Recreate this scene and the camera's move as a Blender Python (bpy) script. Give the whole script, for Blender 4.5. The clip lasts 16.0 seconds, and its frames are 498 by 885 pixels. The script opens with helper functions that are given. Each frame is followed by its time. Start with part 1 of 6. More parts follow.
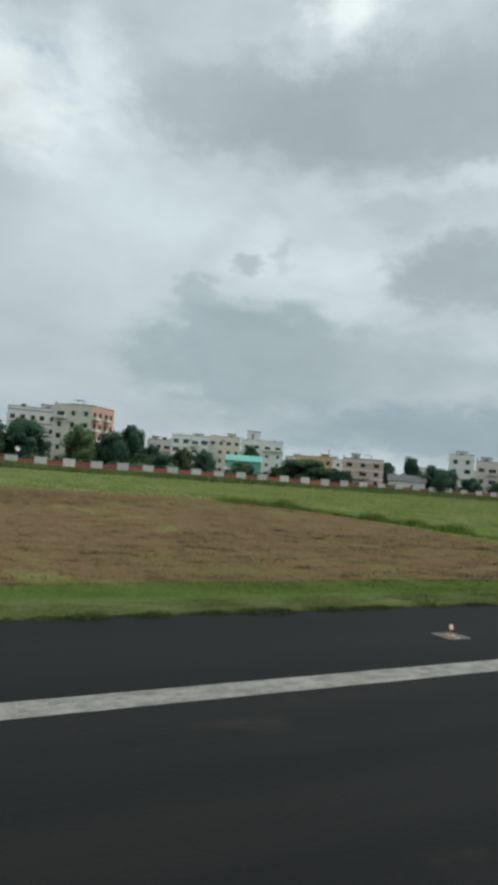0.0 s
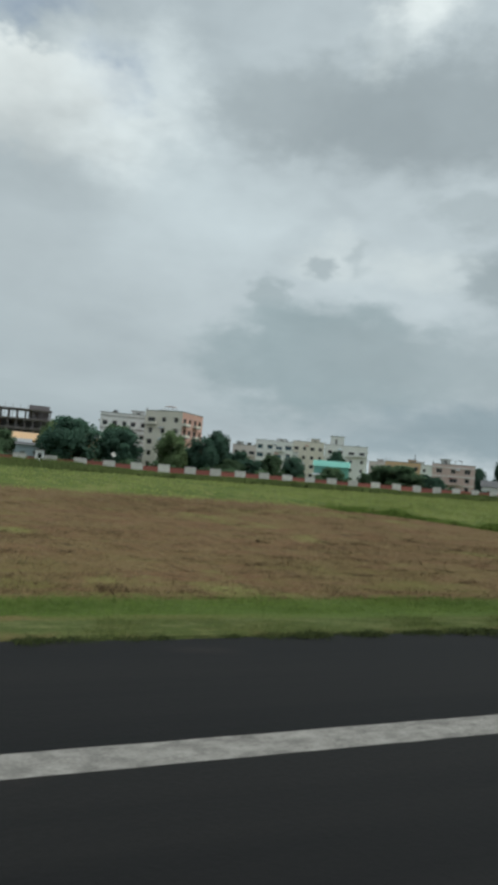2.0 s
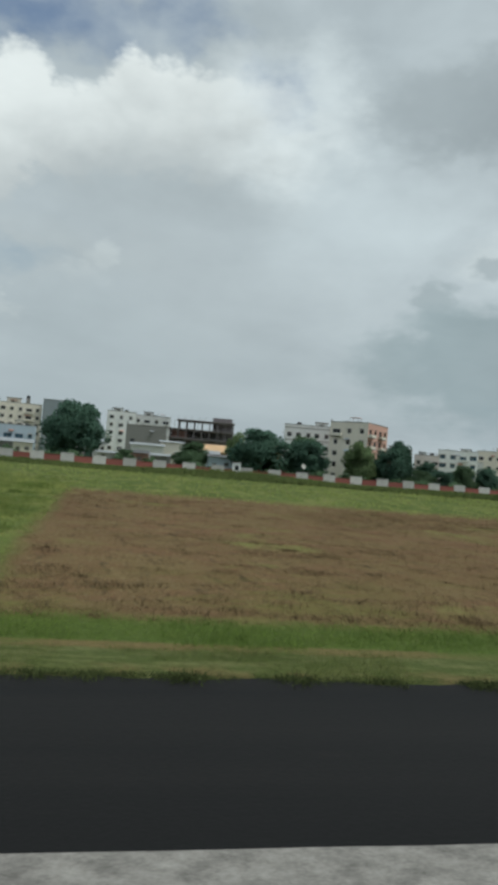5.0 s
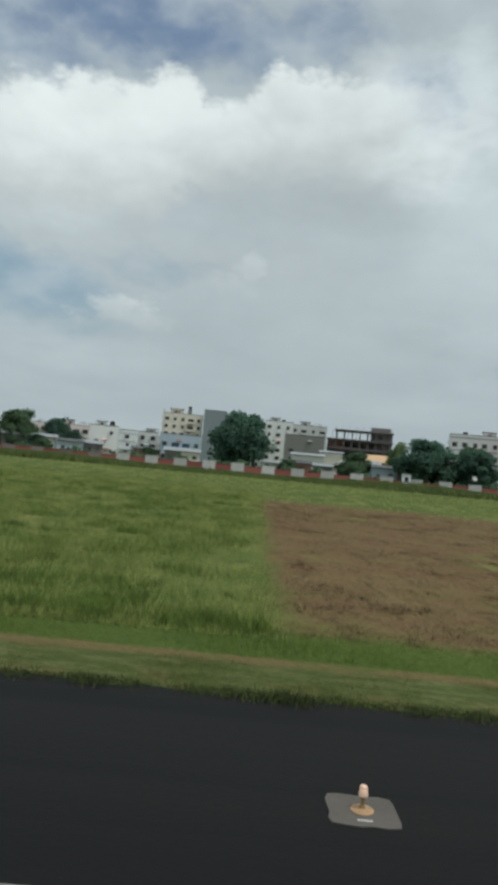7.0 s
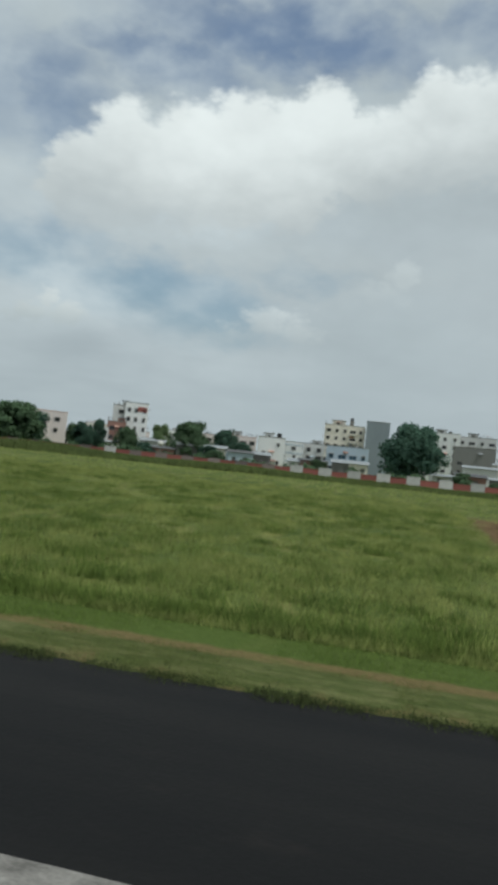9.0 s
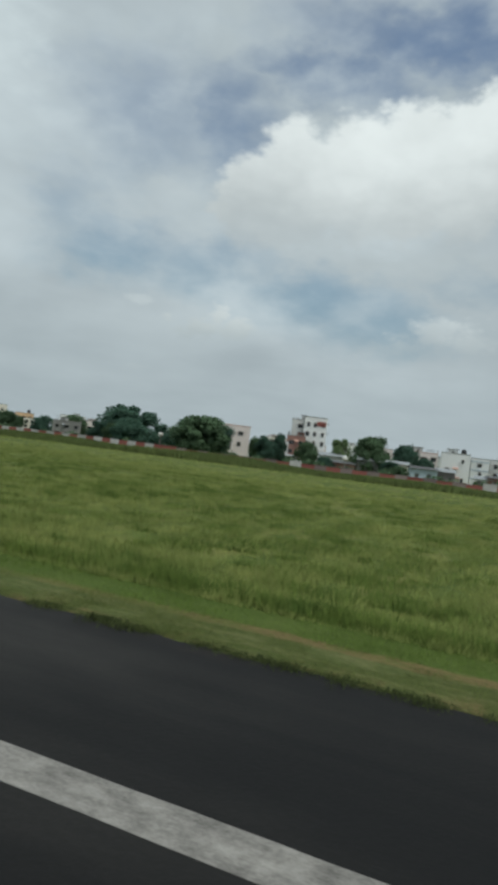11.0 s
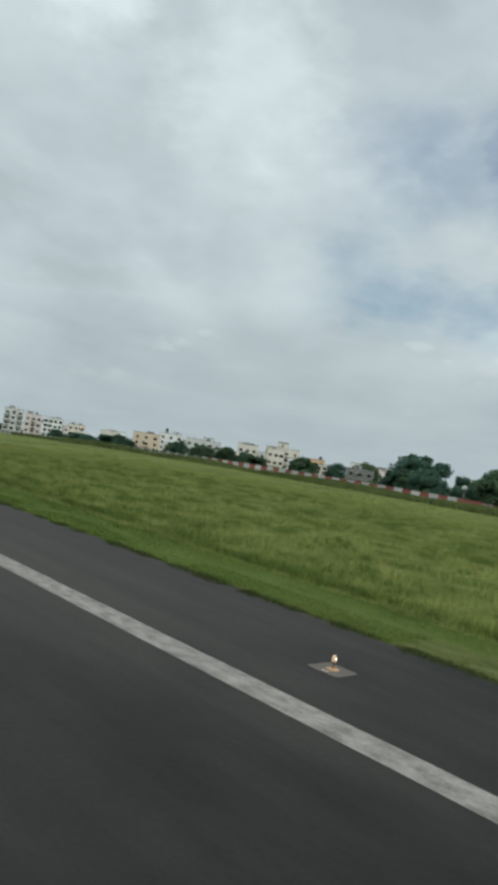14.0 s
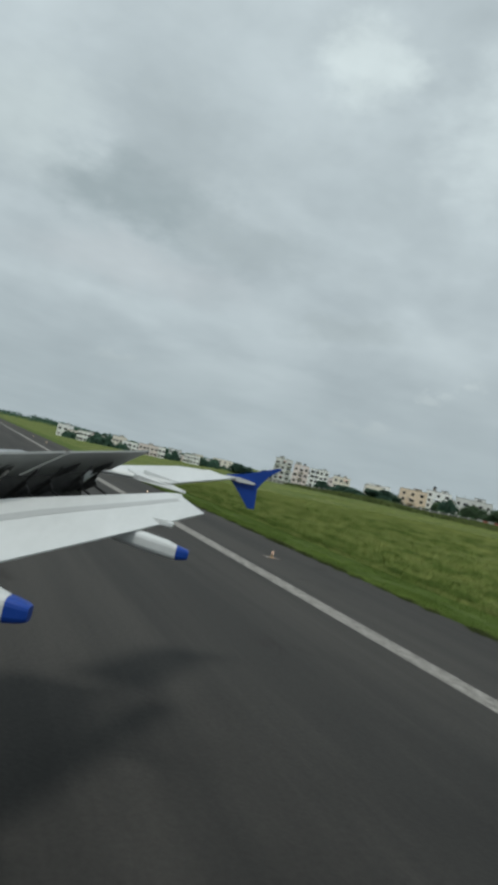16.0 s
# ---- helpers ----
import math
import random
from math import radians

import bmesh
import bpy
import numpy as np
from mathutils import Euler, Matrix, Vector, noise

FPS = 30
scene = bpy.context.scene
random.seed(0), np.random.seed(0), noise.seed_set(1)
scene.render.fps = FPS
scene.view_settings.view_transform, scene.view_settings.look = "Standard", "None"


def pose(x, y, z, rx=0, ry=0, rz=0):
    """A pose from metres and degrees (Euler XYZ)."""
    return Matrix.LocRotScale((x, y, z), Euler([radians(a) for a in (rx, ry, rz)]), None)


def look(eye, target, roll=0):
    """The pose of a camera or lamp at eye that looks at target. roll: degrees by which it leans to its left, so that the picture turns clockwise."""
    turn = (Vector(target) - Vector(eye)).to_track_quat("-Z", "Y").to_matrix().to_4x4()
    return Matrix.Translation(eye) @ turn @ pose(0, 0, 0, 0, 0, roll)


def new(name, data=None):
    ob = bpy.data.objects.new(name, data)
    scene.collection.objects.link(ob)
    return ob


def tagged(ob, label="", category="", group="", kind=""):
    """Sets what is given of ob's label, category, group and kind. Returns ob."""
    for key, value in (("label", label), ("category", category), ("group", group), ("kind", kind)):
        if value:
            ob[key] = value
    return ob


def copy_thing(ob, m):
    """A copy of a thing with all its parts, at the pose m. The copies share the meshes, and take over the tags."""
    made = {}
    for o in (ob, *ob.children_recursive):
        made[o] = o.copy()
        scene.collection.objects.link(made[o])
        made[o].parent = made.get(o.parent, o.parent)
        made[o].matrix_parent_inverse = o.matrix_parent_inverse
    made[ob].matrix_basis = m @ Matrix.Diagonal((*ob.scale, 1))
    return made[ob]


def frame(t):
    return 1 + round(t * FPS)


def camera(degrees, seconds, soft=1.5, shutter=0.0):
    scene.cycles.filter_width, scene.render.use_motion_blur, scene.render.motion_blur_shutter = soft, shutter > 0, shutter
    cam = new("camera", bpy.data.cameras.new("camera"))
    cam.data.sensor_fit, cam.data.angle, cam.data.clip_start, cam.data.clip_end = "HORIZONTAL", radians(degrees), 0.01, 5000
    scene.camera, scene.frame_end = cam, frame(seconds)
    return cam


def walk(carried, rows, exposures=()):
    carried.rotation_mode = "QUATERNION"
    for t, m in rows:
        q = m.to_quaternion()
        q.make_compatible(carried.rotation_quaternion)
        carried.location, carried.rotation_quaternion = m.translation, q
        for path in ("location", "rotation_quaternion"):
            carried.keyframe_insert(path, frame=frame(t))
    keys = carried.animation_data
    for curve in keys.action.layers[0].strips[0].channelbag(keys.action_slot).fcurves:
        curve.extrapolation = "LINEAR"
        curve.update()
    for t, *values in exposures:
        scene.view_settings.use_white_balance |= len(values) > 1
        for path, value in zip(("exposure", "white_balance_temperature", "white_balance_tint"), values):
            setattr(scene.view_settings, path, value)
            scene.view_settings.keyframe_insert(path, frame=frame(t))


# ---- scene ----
cam = camera(38.11, 16.0, 4.5)
PATH = [
    (0.0, pose(14.931, -13.972, 4.60, 92.572, -4.397, -30.085)),
    (0.5, pose(14.040, -13.407, 4.60, 92.549, -4.556, -28.746)),
    (1.0, pose(13.130, -12.838, 4.60, 92.532, -4.588, -27.428)),
    (1.5, pose(12.175, -12.258, 4.60, 92.464, -4.715, -25.851)),
    (2.0, pose(11.169, -11.675, 4.60, 92.476, -4.624, -24.186)),
    (2.5, pose(10.115, -11.103, 4.60, 92.445, -4.645, -22.179)),
    (3.0, pose(9.043, -10.559, 4.60, 92.393, -4.638, -20.144)),
    (3.5, pose(7.985, -10.072, 4.60, 92.373, -4.731, -18.177)),
    (6.0, pose(2.623, -8.066, 4.60, 92.045, -4.899, -5.636)),
    (6.5, pose(1.319, -7.859, 4.60, 91.969, -5.157, -2.616)),
    (7.0, pose(0.000, -7.703, 4.60, 91.891, -5.267, 0.334)),
    (7.5, pose(-1.327, -7.589, 4.60, 91.856, -5.297, 3.298)),
    (8.0, pose(-2.658, -7.485, 4.60, 91.659, -5.594, 6.294)),
    (8.5, pose(-3.973, -7.390, 4.60, 91.637, -5.730, 9.305)),
    (9.0, pose(-5.273, -7.444, 4.60, 91.573, -5.915, 12.294)),
    (11.5, pose(-11.204, -8.734, 4.60, 91.263, -6.553, 28.394)),
    (12.0, pose(-12.287, -9.170, 4.60, 91.365, -6.229, 31.732)),
    (12.5, pose(-13.356, -9.688, 4.60, 91.074, -7.813, 36.583)),
    (13.0, pose(-14.410, -10.261, 4.60, 91.693, -9.497, 39.034)),
    (13.5, pose(-15.426, -10.867, 4.60, 91.666, -9.236, 43.120)),
    (14.0, pose(-16.400, -11.502, 4.60, 91.751, -9.515, 47.211)),
    (14.5, pose(-17.367, -12.227, 4.60, 91.994, -11.627, 52.540)),
    (15.0, pose(-18.331, -12.990, 4.60, 91.809, -11.999, 58.008)),
    (15.5, pose(-19.290, -13.810, 4.60, 91.797, -12.558, 62.801)),
    (16.0, pose(-20.244, -14.650, 4.60, 91.952, -12.898, 67.829)),
]
# The wing belongs to the airliner that carries the camera; it stands here as it does at the end of the turn.
EXPOSURES = ((0.0, 0.17), (1.0, 0.12), (2.5, 0.0), (9.0, 0.0), (12.0, -0.05), (13.0, 0.16), (14.2, 0.13), (15.0, 0.08), (15.5, 0.02), (16.0, 0.0))
walk(cam, PATH, EXPOSURES)


# ---- world and sun ----
def node(tree, kind, **values):
    n = tree.nodes.new(kind)
    for key, value in values.items():
        if key == "op":
            n.operation = value
        elif key == "blend":
            n.blend_type = value
        elif key == "clamp":
            n.use_clamp = value
    return n


def sky_world():
    world = bpy.data.worlds.new("overcast_sky")
    scene.world = world
    world.use_nodes = True
    tree = world.node_tree
    tree.nodes.clear()
    link = tree.links.new

    def put(socket, value):
        if isinstance(value, (int, float)):
            socket.default_value = value
        else:
            link(value, socket)

    def calc(op, a, b=0.0, c=0.0, clamp=False):
        n = node(tree, "ShaderNodeMath", op=op, clamp=clamp)
        for i, v in enumerate((a, b, c)):
            put(n.inputs[i], v)
        return n.outputs[0]

    def fbm(vector, scale, detail, rough, distortion=0.0):
        n = tree.nodes.new("ShaderNodeTexNoise")
        n.inputs["Scale"].default_value = scale
        n.inputs["Detail"].default_value = detail
        n.inputs["Roughness"].default_value = rough
        n.inputs["Distortion"].default_value = distortion
        link(vector, n.inputs["Vector"])
        return n.outputs["Fac"]

    def smooth(value, low, high):
        n = tree.nodes.new("ShaderNodeMapRange")
        n.interpolation_type = "SMOOTHSTEP"
        put(n.inputs["Value"], value)
        n.inputs["From Min"].default_value = low
        n.inputs["From Max"].default_value = high
        return n.outputs[0]

    def mix(fac, a, b):
        n = tree.nodes.new("ShaderNodeMix")
        n.data_type = "RGBA"
        put(n.inputs["Factor"], fac)
        for socket, v in ((n.inputs[6], a), (n.inputs[7], b)):
            if isinstance(v, tuple):
                socket.default_value = (*v, 1)
            else:
                link(v, socket)
        return n.outputs[2]

    coords = tree.nodes.new("ShaderNodeTexCoord")
    split = tree.nodes.new("ShaderNodeSeparateXYZ")
    link(coords.outputs["Generated"], split.inputs[0])
    x, y, z = split.outputs
    az = calc("MULTIPLY", calc("ARCTAN2", x, y), 180 / math.pi)
    el = calc("MULTIPLY", calc("ARCSINE", z), 180 / math.pi)
    # a flat cloud deck seen in perspective, and the upright cumulus faces
    height = calc("ADD", calc("MAXIMUM", z, 0.0), 0.12)
    deck = tree.nodes.new("ShaderNodeCombineXYZ")
    link(calc("DIVIDE", x, height), deck.inputs[0])
    link(calc("DIVIDE", y, height), deck.inputs[1])
    deck.inputs[2].default_value = 3.7
    dome = tree.nodes.new("ShaderNodeCombineXYZ")
    link(calc("MULTIPLY", az, 0.05), dome.inputs[0])
    link(calc("MULTIPLY", el, 0.085), dome.inputs[1])
    broad = fbm(deck.outputs[0], 0.5, 4, 0.5, 0.4)
    fine = fbm(deck.outputs[0], 1.9, 4, 0.45, 0.3)
    puff = fbm(dome.outputs[0], 1.8, 4, 0.5, 0.3)
    puff_b = fbm(dome.outputs[0], 6.0, 4, 0.5, 0.2)
    # rounded bulges, like the heads of cumulus
    bulges = None
    for scale, amount in ((9.0, 0.6), (21.0, 0.3), (46.0, 0.14)):
        cells = tree.nodes.new("ShaderNodeTexVoronoi")
        cells.feature = "SMOOTH_F1"
        cells.inputs["Scale"].default_value, cells.inputs["Smoothness"].default_value = scale, 0.35
        link(dome.outputs[0], cells.inputs["Vector"])
        b = calc("MULTIPLY_ADD", cells.outputs["Distance"], -2.0 * amount, amount)
        bulges = b if bulges is None else calc("ADD", bulges, b)

    def drifted(steps):
        """The direction in degrees, shifted about by noise, so that what lies in it gets a billowing outline."""
        a, e = az, el
        for scale, amount in steps:
            n = tree.nodes.new("ShaderNodeTexNoise")
            n.inputs["Scale"].default_value, n.inputs["Detail"].default_value, n.inputs["Roughness"].default_value = scale, 3, 0.5
            link(dome.outputs[0], n.inputs["Vector"])
            parts = tree.nodes.new("ShaderNodeSeparateColor")
            link(n.outputs["Color"], parts.inputs[0])
            a = calc("ADD", a, calc("MULTIPLY_ADD", parts.outputs[0], 2.0 * amount, -amount))
            e = calc("ADD", e, calc("MULTIPLY_ADD", parts.outputs[1], 1.2 * amount, -0.6 * amount))
        joined = tree.nodes.new("ShaderNodeCombineXYZ")
        link(a, joined.inputs[0])
        link(e, joined.inputs[1])
        return joined.outputs[0]

    rolling = drifted(((2.2, 3.6), (7.0, 2.0), (20.0, 0.9)))
    heads = drifted(((5.0, 1.6), (15.0, 0.9)))

    def field(where, a, e, wide, high):
        """One at the middle of an ellipse, nought on its rim."""
        off = tree.nodes.new("ShaderNodeVectorMath")
        off.operation = "SUBTRACT"
        link(where, off.inputs[0])
        off.inputs[1].default_value = (a, e, 0)
        size = tree.nodes.new("ShaderNodeVectorMath")
        size.operation = "MULTIPLY"
        link(off.outputs[0], size.inputs[0])
        size.inputs[1].default_value = (1 / wide, 1 / high, 0)
        far = tree.nodes.new("ShaderNodeVectorMath")
        far.operation = "LENGTH"
        link(size.outputs[0], far.inputs[0])
        return calc("SUBTRACT", 1.0, far.outputs["Value"])

    def bank(a, e, wide, high, edge):
        """How far a direction lies inside a cloud or gap centred there."""
        return smooth(calc("MULTIPLY_ADD", puff_b, 0.7, calc("ADD", field(rolling, a, e, wide * 1.2, high * 1.2), -0.35)), -edge * 0.7, edge * 1.25)

    sky = tree.nodes.new("ShaderNodeTexSky")
    sky.sky_type = "NISHITA"
    sky.sun_disc = False
    sky.sun_elevation = SUN_ELEVATION
    sky.sun_rotation = SUN_ROTATION
    sky.air_density = 1.2
    sky.dust_density = 2.0
    blue = tree.nodes.new("ShaderNodeVectorMath")
    blue.operation = "SCALE"
    link(sky.outputs[0], blue.inputs[0])
    blue.inputs["Scale"].default_value = 0.10

    grey = calc("ADD", calc("MULTIPLY", smooth(broad, 0.32, 0.68), 0.55), calc("ADD", calc("MULTIPLY", smooth(fine, 0.3, 0.7), 0.18), calc("MULTIPLY", smooth(puff, 0.3, 0.7), 0.27)))
    cloud = mix(grey, (0.40, 0.452, 0.483), (0.585, 0.645, 0.672))
    for a, e, wide, high, edge, strength, tone in CLOUDS:
        cloud = mix(calc("MULTIPLY", bank(a, e, wide, high, edge), strength), cloud, tone)
    gaps = None
    for a, e, wide, high, edge, strength in GAPS:
        g = calc("MULTIPLY", bank(a, e, wide, high, edge), strength)
        gaps = g if gaps is None else calc("MAXIMUM", gaps, g)
    veil = calc("MULTIPLY_ADD", smooth(calc("ADD", puff, calc("MULTIPLY", puff_b, 0.45)), 0.58, 1.0), -0.8, 1.0)
    gaps = calc("MULTIPLY", gaps, veil)
    whole = mix(gaps, cloud, mix(calc("MULTIPLY", smooth(el, 24.0, 12.0), 0.55), blue.outputs[0], (0.27, 0.39, 0.45)))
    for base, rise_by, strength, rough, tone_low, tone_high, lobes in CUMULUS:
        inside = None
        for a, e, wide, high in lobes:
            f = field(heads, a, e, wide, high)
            inside = f if inside is None else calc("MAXIMUM", inside, f)
        great = strength > 0.92
        # the great cumulus has a lower base in the west and fades into the deck in the east
        level = calc("SUBTRACT", el, calc("MULTIPLY", smooth(az, -13.0, 1.0), 4.4)) if great else el
        mask = smooth(calc("ADD", inside, calc("MULTIPLY", bulges, rough)), *((-0.05, 0.24) if great else (-0.05, 0.75)))
        if great:
            mask = calc("MULTIPLY", mask, smooth(calc("MULTIPLY_ADD", puff_b, 8.0, az), 19.0, 8.0))
        mask = calc("MULTIPLY", mask, smooth(calc("MULTIPLY_ADD", puff, 5.0, calc("ADD", level, -2.5)), base - rise_by * 0.35, base + rise_by * 0.45))
        lit = smooth(calc("ADD", calc("MULTIPLY", bulges, rise_by * 0.08), calc("MULTIPLY_ADD", puff, rise_by * 0.9, calc("ADD", level, -rise_by * 0.45))), base - rise_by * 0.2, base + rise_by * 1.15)
        whole = mix(calc("MULTIPLY", mask, strength), whole, mix(lit, tone_low, tone_high))
    grain = calc("ADD", calc("MULTIPLY_ADD", puff_b, 0.14, 0.84), calc("ADD", calc("MULTIPLY", fine, 0.06), calc("MULTIPLY", puff, 0.12)))
    shaded = tree.nodes.new("ShaderNodeVectorMath")
    shaded.operation = "SCALE"
    link(whole, shaded.inputs[0])
    link(grain, shaded.inputs["Scale"])
    whole = shaded.outputs[0]
    hazy = mix(calc("MULTIPLY", smooth(el, 13.0, 2.0), calc("MULTIPLY_ADD", smooth(az, 14.0, 27.0), -0.42, 0.62)), whole, (0.368, 0.422, 0.446))
    cast = tree.nodes.new("ShaderNodeMix")
    cast.data_type, cast.blend_type = "RGBA", "MULTIPLY"
    cast.inputs["Factor"].default_value = 1.0
    link(hazy, cast.inputs[6])
    cast.inputs[7].default_value = (0.955, 1.0, 1.005, 1)
    back = tree.nodes.new("ShaderNodeBackground")
    link(cast.outputs[2], back.inputs["Color"])
    back.inputs["Strength"].default_value = 1.0
    out = tree.nodes.new("ShaderNodeOutputWorld")
    link(back.outputs[0], out.inputs["Surface"])


SUN_ELEVATION, SUN_ROTATION = radians(65), radians(121)
# azimuth from +Y towards +X and elevation, half width and half height, softness of the edge, strength, tone
CLOUDS_EAST = (
    (18, 20.5, 9, 4.5, 0.6, 0.7, (0.575, 0.640, 0.668)),
    (27, 27.6, 8.0, 2.9, 0.45, 0.85, (0.365, 0.412, 0.435)),
    (37, 27.2, 9.5, 3.7, 0.45, 0.92, (0.325, 0.370, 0.393)),
    (47, 28.2, 6.5, 4.0, 0.5, 0.85, (0.350, 0.395, 0.418)),
    (34.9, 33.8, 2.4, 1.6, 0.9, 0.8, (0.86, 0.90, 0.89)),
    (32.5, 31.0, 1.3, 1.3, 0.9, 0.5, (0.60, 0.65, 0.66)),
    (40.0, 20.7, 3.6, 1.2, 0.5, 0.75, (0.400, 0.452, 0.475)),
    (45.0, 16.2, 4.6, 2.3, 0.35, 0.9, (0.345, 0.397, 0.420)),
    (46.5, 22.8, 2.6, 0.9, 0.7, 0.75, (0.62, 0.67, 0.68)),
    (36.6, 16.6, 3.2, 1.2, 0.7, 0.75, (0.62, 0.67, 0.68)),
)
CLOUDS_RAGGED = (
    (29.6, 17.3, 3.0, 1.3, 0.7, 0.75, (0.63, 0.68, 0.69)),
    (28.6, 16.9, 1.1, 0.8, 0.5, 0.85, (0.400, 0.455, 0.480)),
    (32.2, 17.3, 1.0, 0.7, 0.6, 0.7, (0.430, 0.485, 0.508)),
    (24.6, 13.9, 1.8, 1.3, 0.4, 0.85, (0.375, 0.435, 0.458)),
    (28.8, 9.0, 8.6, 4.0, 0.30, 0.9, (0.305, 0.375, 0.398)),
    (38, 9.6, 9.5, 3.0, 0.5, 0.8, (0.345, 0.405, 0.428)),
    (44, 4.0, 12, 2.0, 0.5, 0.85, (0.250, 0.322, 0.360)),
    (10.5, 25.4, 5.5, 3.8, 0.8, 0.85, (0.76, 0.81, 0.815)),
    (14.5, 29.0, 3.0, 2.6, 0.8, 0.6, (0.66, 0.72, 0.74)),
    (6, 11, 12, 6, 0.7, 0.7, (0.46, 0.512, 0.535)),
    (-4, 10, 8, 5, 0.7, 0.7, (0.42, 0.475, 0.500)),
)
CLOUDS_WEST = (
    (3.5, 20.2, 9, 2.4, 0.6, 0.8, (0.42, 0.468, 0.490)),
    (2, 15.5, 12, 3.0, 0.7, 0.6, (0.45, 0.50, 0.525)),
    (-14, 15.8, 15, 1.8, 0.6, 0.6, (0.45, 0.495, 0.51)),
    (-44, 8, 14, 4, 0.8, 0.45, (0.44, 0.49, 0.51)),
    (-81, 18.5, 5.5, 2.6, 0.5, 0.9, (0.335, 0.390, 0.412)),
    (-72, 17.0, 5.0, 1.9, 0.6, 0.75, (0.395, 0.445, 0.468)),
    (-78.5, 23, 6.0, 4.0, 0.6, 0.75, (0.405, 0.455, 0.480)),
    (-81, 13, 8.0, 1.6, 0.6, 0.6, (0.52, 0.555, 0.580)),
    (-66.0, 30.5, 3.4, 2.4, 0.6, 0.85, (0.68, 0.745, 0.755)),
    (-52, 28, 5.5, 5.0, 0.6, 0.75, (0.66, 0.725, 0.742)),
    (-91, 21, 4.0, 3.5, 0.7, 0.6, (0.58, 0.64, 0.65)),
    (-62.8, 12.0, 4.0, 1.0, 0.6, 0.6, (0.415, 0.465, 0.485)),
    (-60.5, 23, 3.0, 1.6, 0.8, 0.5, (0.455, 0.51, 0.535)),
)
CLOUDS = CLOUDS_EAST + CLOUDS_RAGGED + CLOUDS_WEST
GAPS = (
    (-12, 31.2, 13, 2.3, 0.6, 0.9),
    (-22, 28.6, 6, 2.2, 0.6, 0.85),
    (-30, 24.4, 4, 3.2, 0.7, 0.75),
    (-36.5, 24.5, 6, 3.6, 0.8, 0.5),
    (2.5, 31.6, 4.5, 1.7, 0.6, 0.7),
    (11.2, 28.0, 2.0, 1.6, 0.8, 0.5),
    (-38, 14.6, 5.0, 2.2, 0.7, 0.8),
    (-30, 13.9, 6.0, 1.9, 0.7, 0.75),
    (-22, 12.8, 6.0, 2.3, 0.6, 0.9),
    (-17, 11.4, 5.0, 2.6, 0.6, 0.85),
    (-9, 15.0, 3.5, 1.0, 0.8, 0.5),
    (-41, 17.5, 3.0, 3.0, 0.8, 0.45),
)
# base and height of the lit part, strength, raggedness, shaded and lit tone, and the lobes
GREAT_CUMULUS = (
    (16.4, 9.0, 0.95, 0.17, (0.44, 0.475, 0.485), (0.82, 0.855, 0.845), ((-27.2, 19.4, 4.0, 3.8), (-24.0, 21.0, 4.6, 4.9), (-19.5, 21.6, 5.4, 4.9), (-15.2, 22.4, 5.0, 5.3), (-11.2, 22.6, 5.0, 5.1), (-8.8, 24.2, 3.2, 4.9), (-5.0, 23.6, 4.6, 3.8), (-2.8, 24.4, 4.0, 3.6), (-0.6, 25.3, 3.4, 4.5), (2.6, 25.5, 4.0, 4.2), (6.5, 25.2, 4.6, 4.2), (10.5, 25.4, 4.6, 3.8))),
)
SMALL_CUMULUS = (
    (18.5, 4.0, 0.5, 0.6, (0.50, 0.55, 0.57), (0.60, 0.65, 0.66), ((-34.0, 19.2, 3.2, 2.0),)),
    (8.8, 3.2, 0.9, 0.75, (0.44, 0.49, 0.50), (0.66, 0.70, 0.70), ((-29.2, 10.8, 1.0, 1.5), (-28.0, 9.8, 3.2, 1.1), (-30.8, 9.6, 2.4, 0.9))),
    (9.0, 3.4, 0.68, 0.75, (0.45, 0.50, 0.515), (0.65, 0.695, 0.70), ((-12.0, 11.2, 2.3, 1.4), (-9.4, 10.8, 2.6, 1.3), (-15, 9.9, 2.6, 0.9))),
    (13.2, 2.6, 0.42, 0.75, (0.47, 0.52, 0.54), (0.63, 0.68, 0.685), ((-1.2, 15.5, 2.0, 1.1), (-3.4, 14.0, 2.6, 0.9))),
    (4.3, 1.4, 0.7, 0.75, (0.44, 0.485, 0.505), (0.60, 0.65, 0.66), ((-61.4, 5.2, 1.6, 0.8), (-58.4, 5.2, 2.0, 1.0), (-55.5, 4.6, 1.8, 0.6))),
    (5.2, 1.6, 0.45, 0.75, (0.45, 0.50, 0.515), (0.60, 0.65, 0.66), ((-35.0, 5.9, 0.9, 0.4), (-55, 8.4, 1.6, 0.7), (-52.3, 9.6, 1.4, 0.6), (-35.6, 11.3, 2.0, 0.6), (-80.5, 6.0, 2.4, 0.8))),
)
CUMULUS = GREAT_CUMULUS + SMALL_CUMULUS
sky_world()

sun = new("sun", bpy.data.lights.new("sun", "SUN"))
sun.data.energy, sun.data.angle, sun.data.color = 1.7, radians(11), (0.96, 0.985, 0.92)
sun.matrix_world = look((0, 0, 0), (-math.sin(SUN_ROTATION) * math.cos(SUN_ELEVATION), -math.cos(SUN_ROTATION) * math.cos(SUN_ELEVATION), -math.sin(SUN_ELEVATION)))


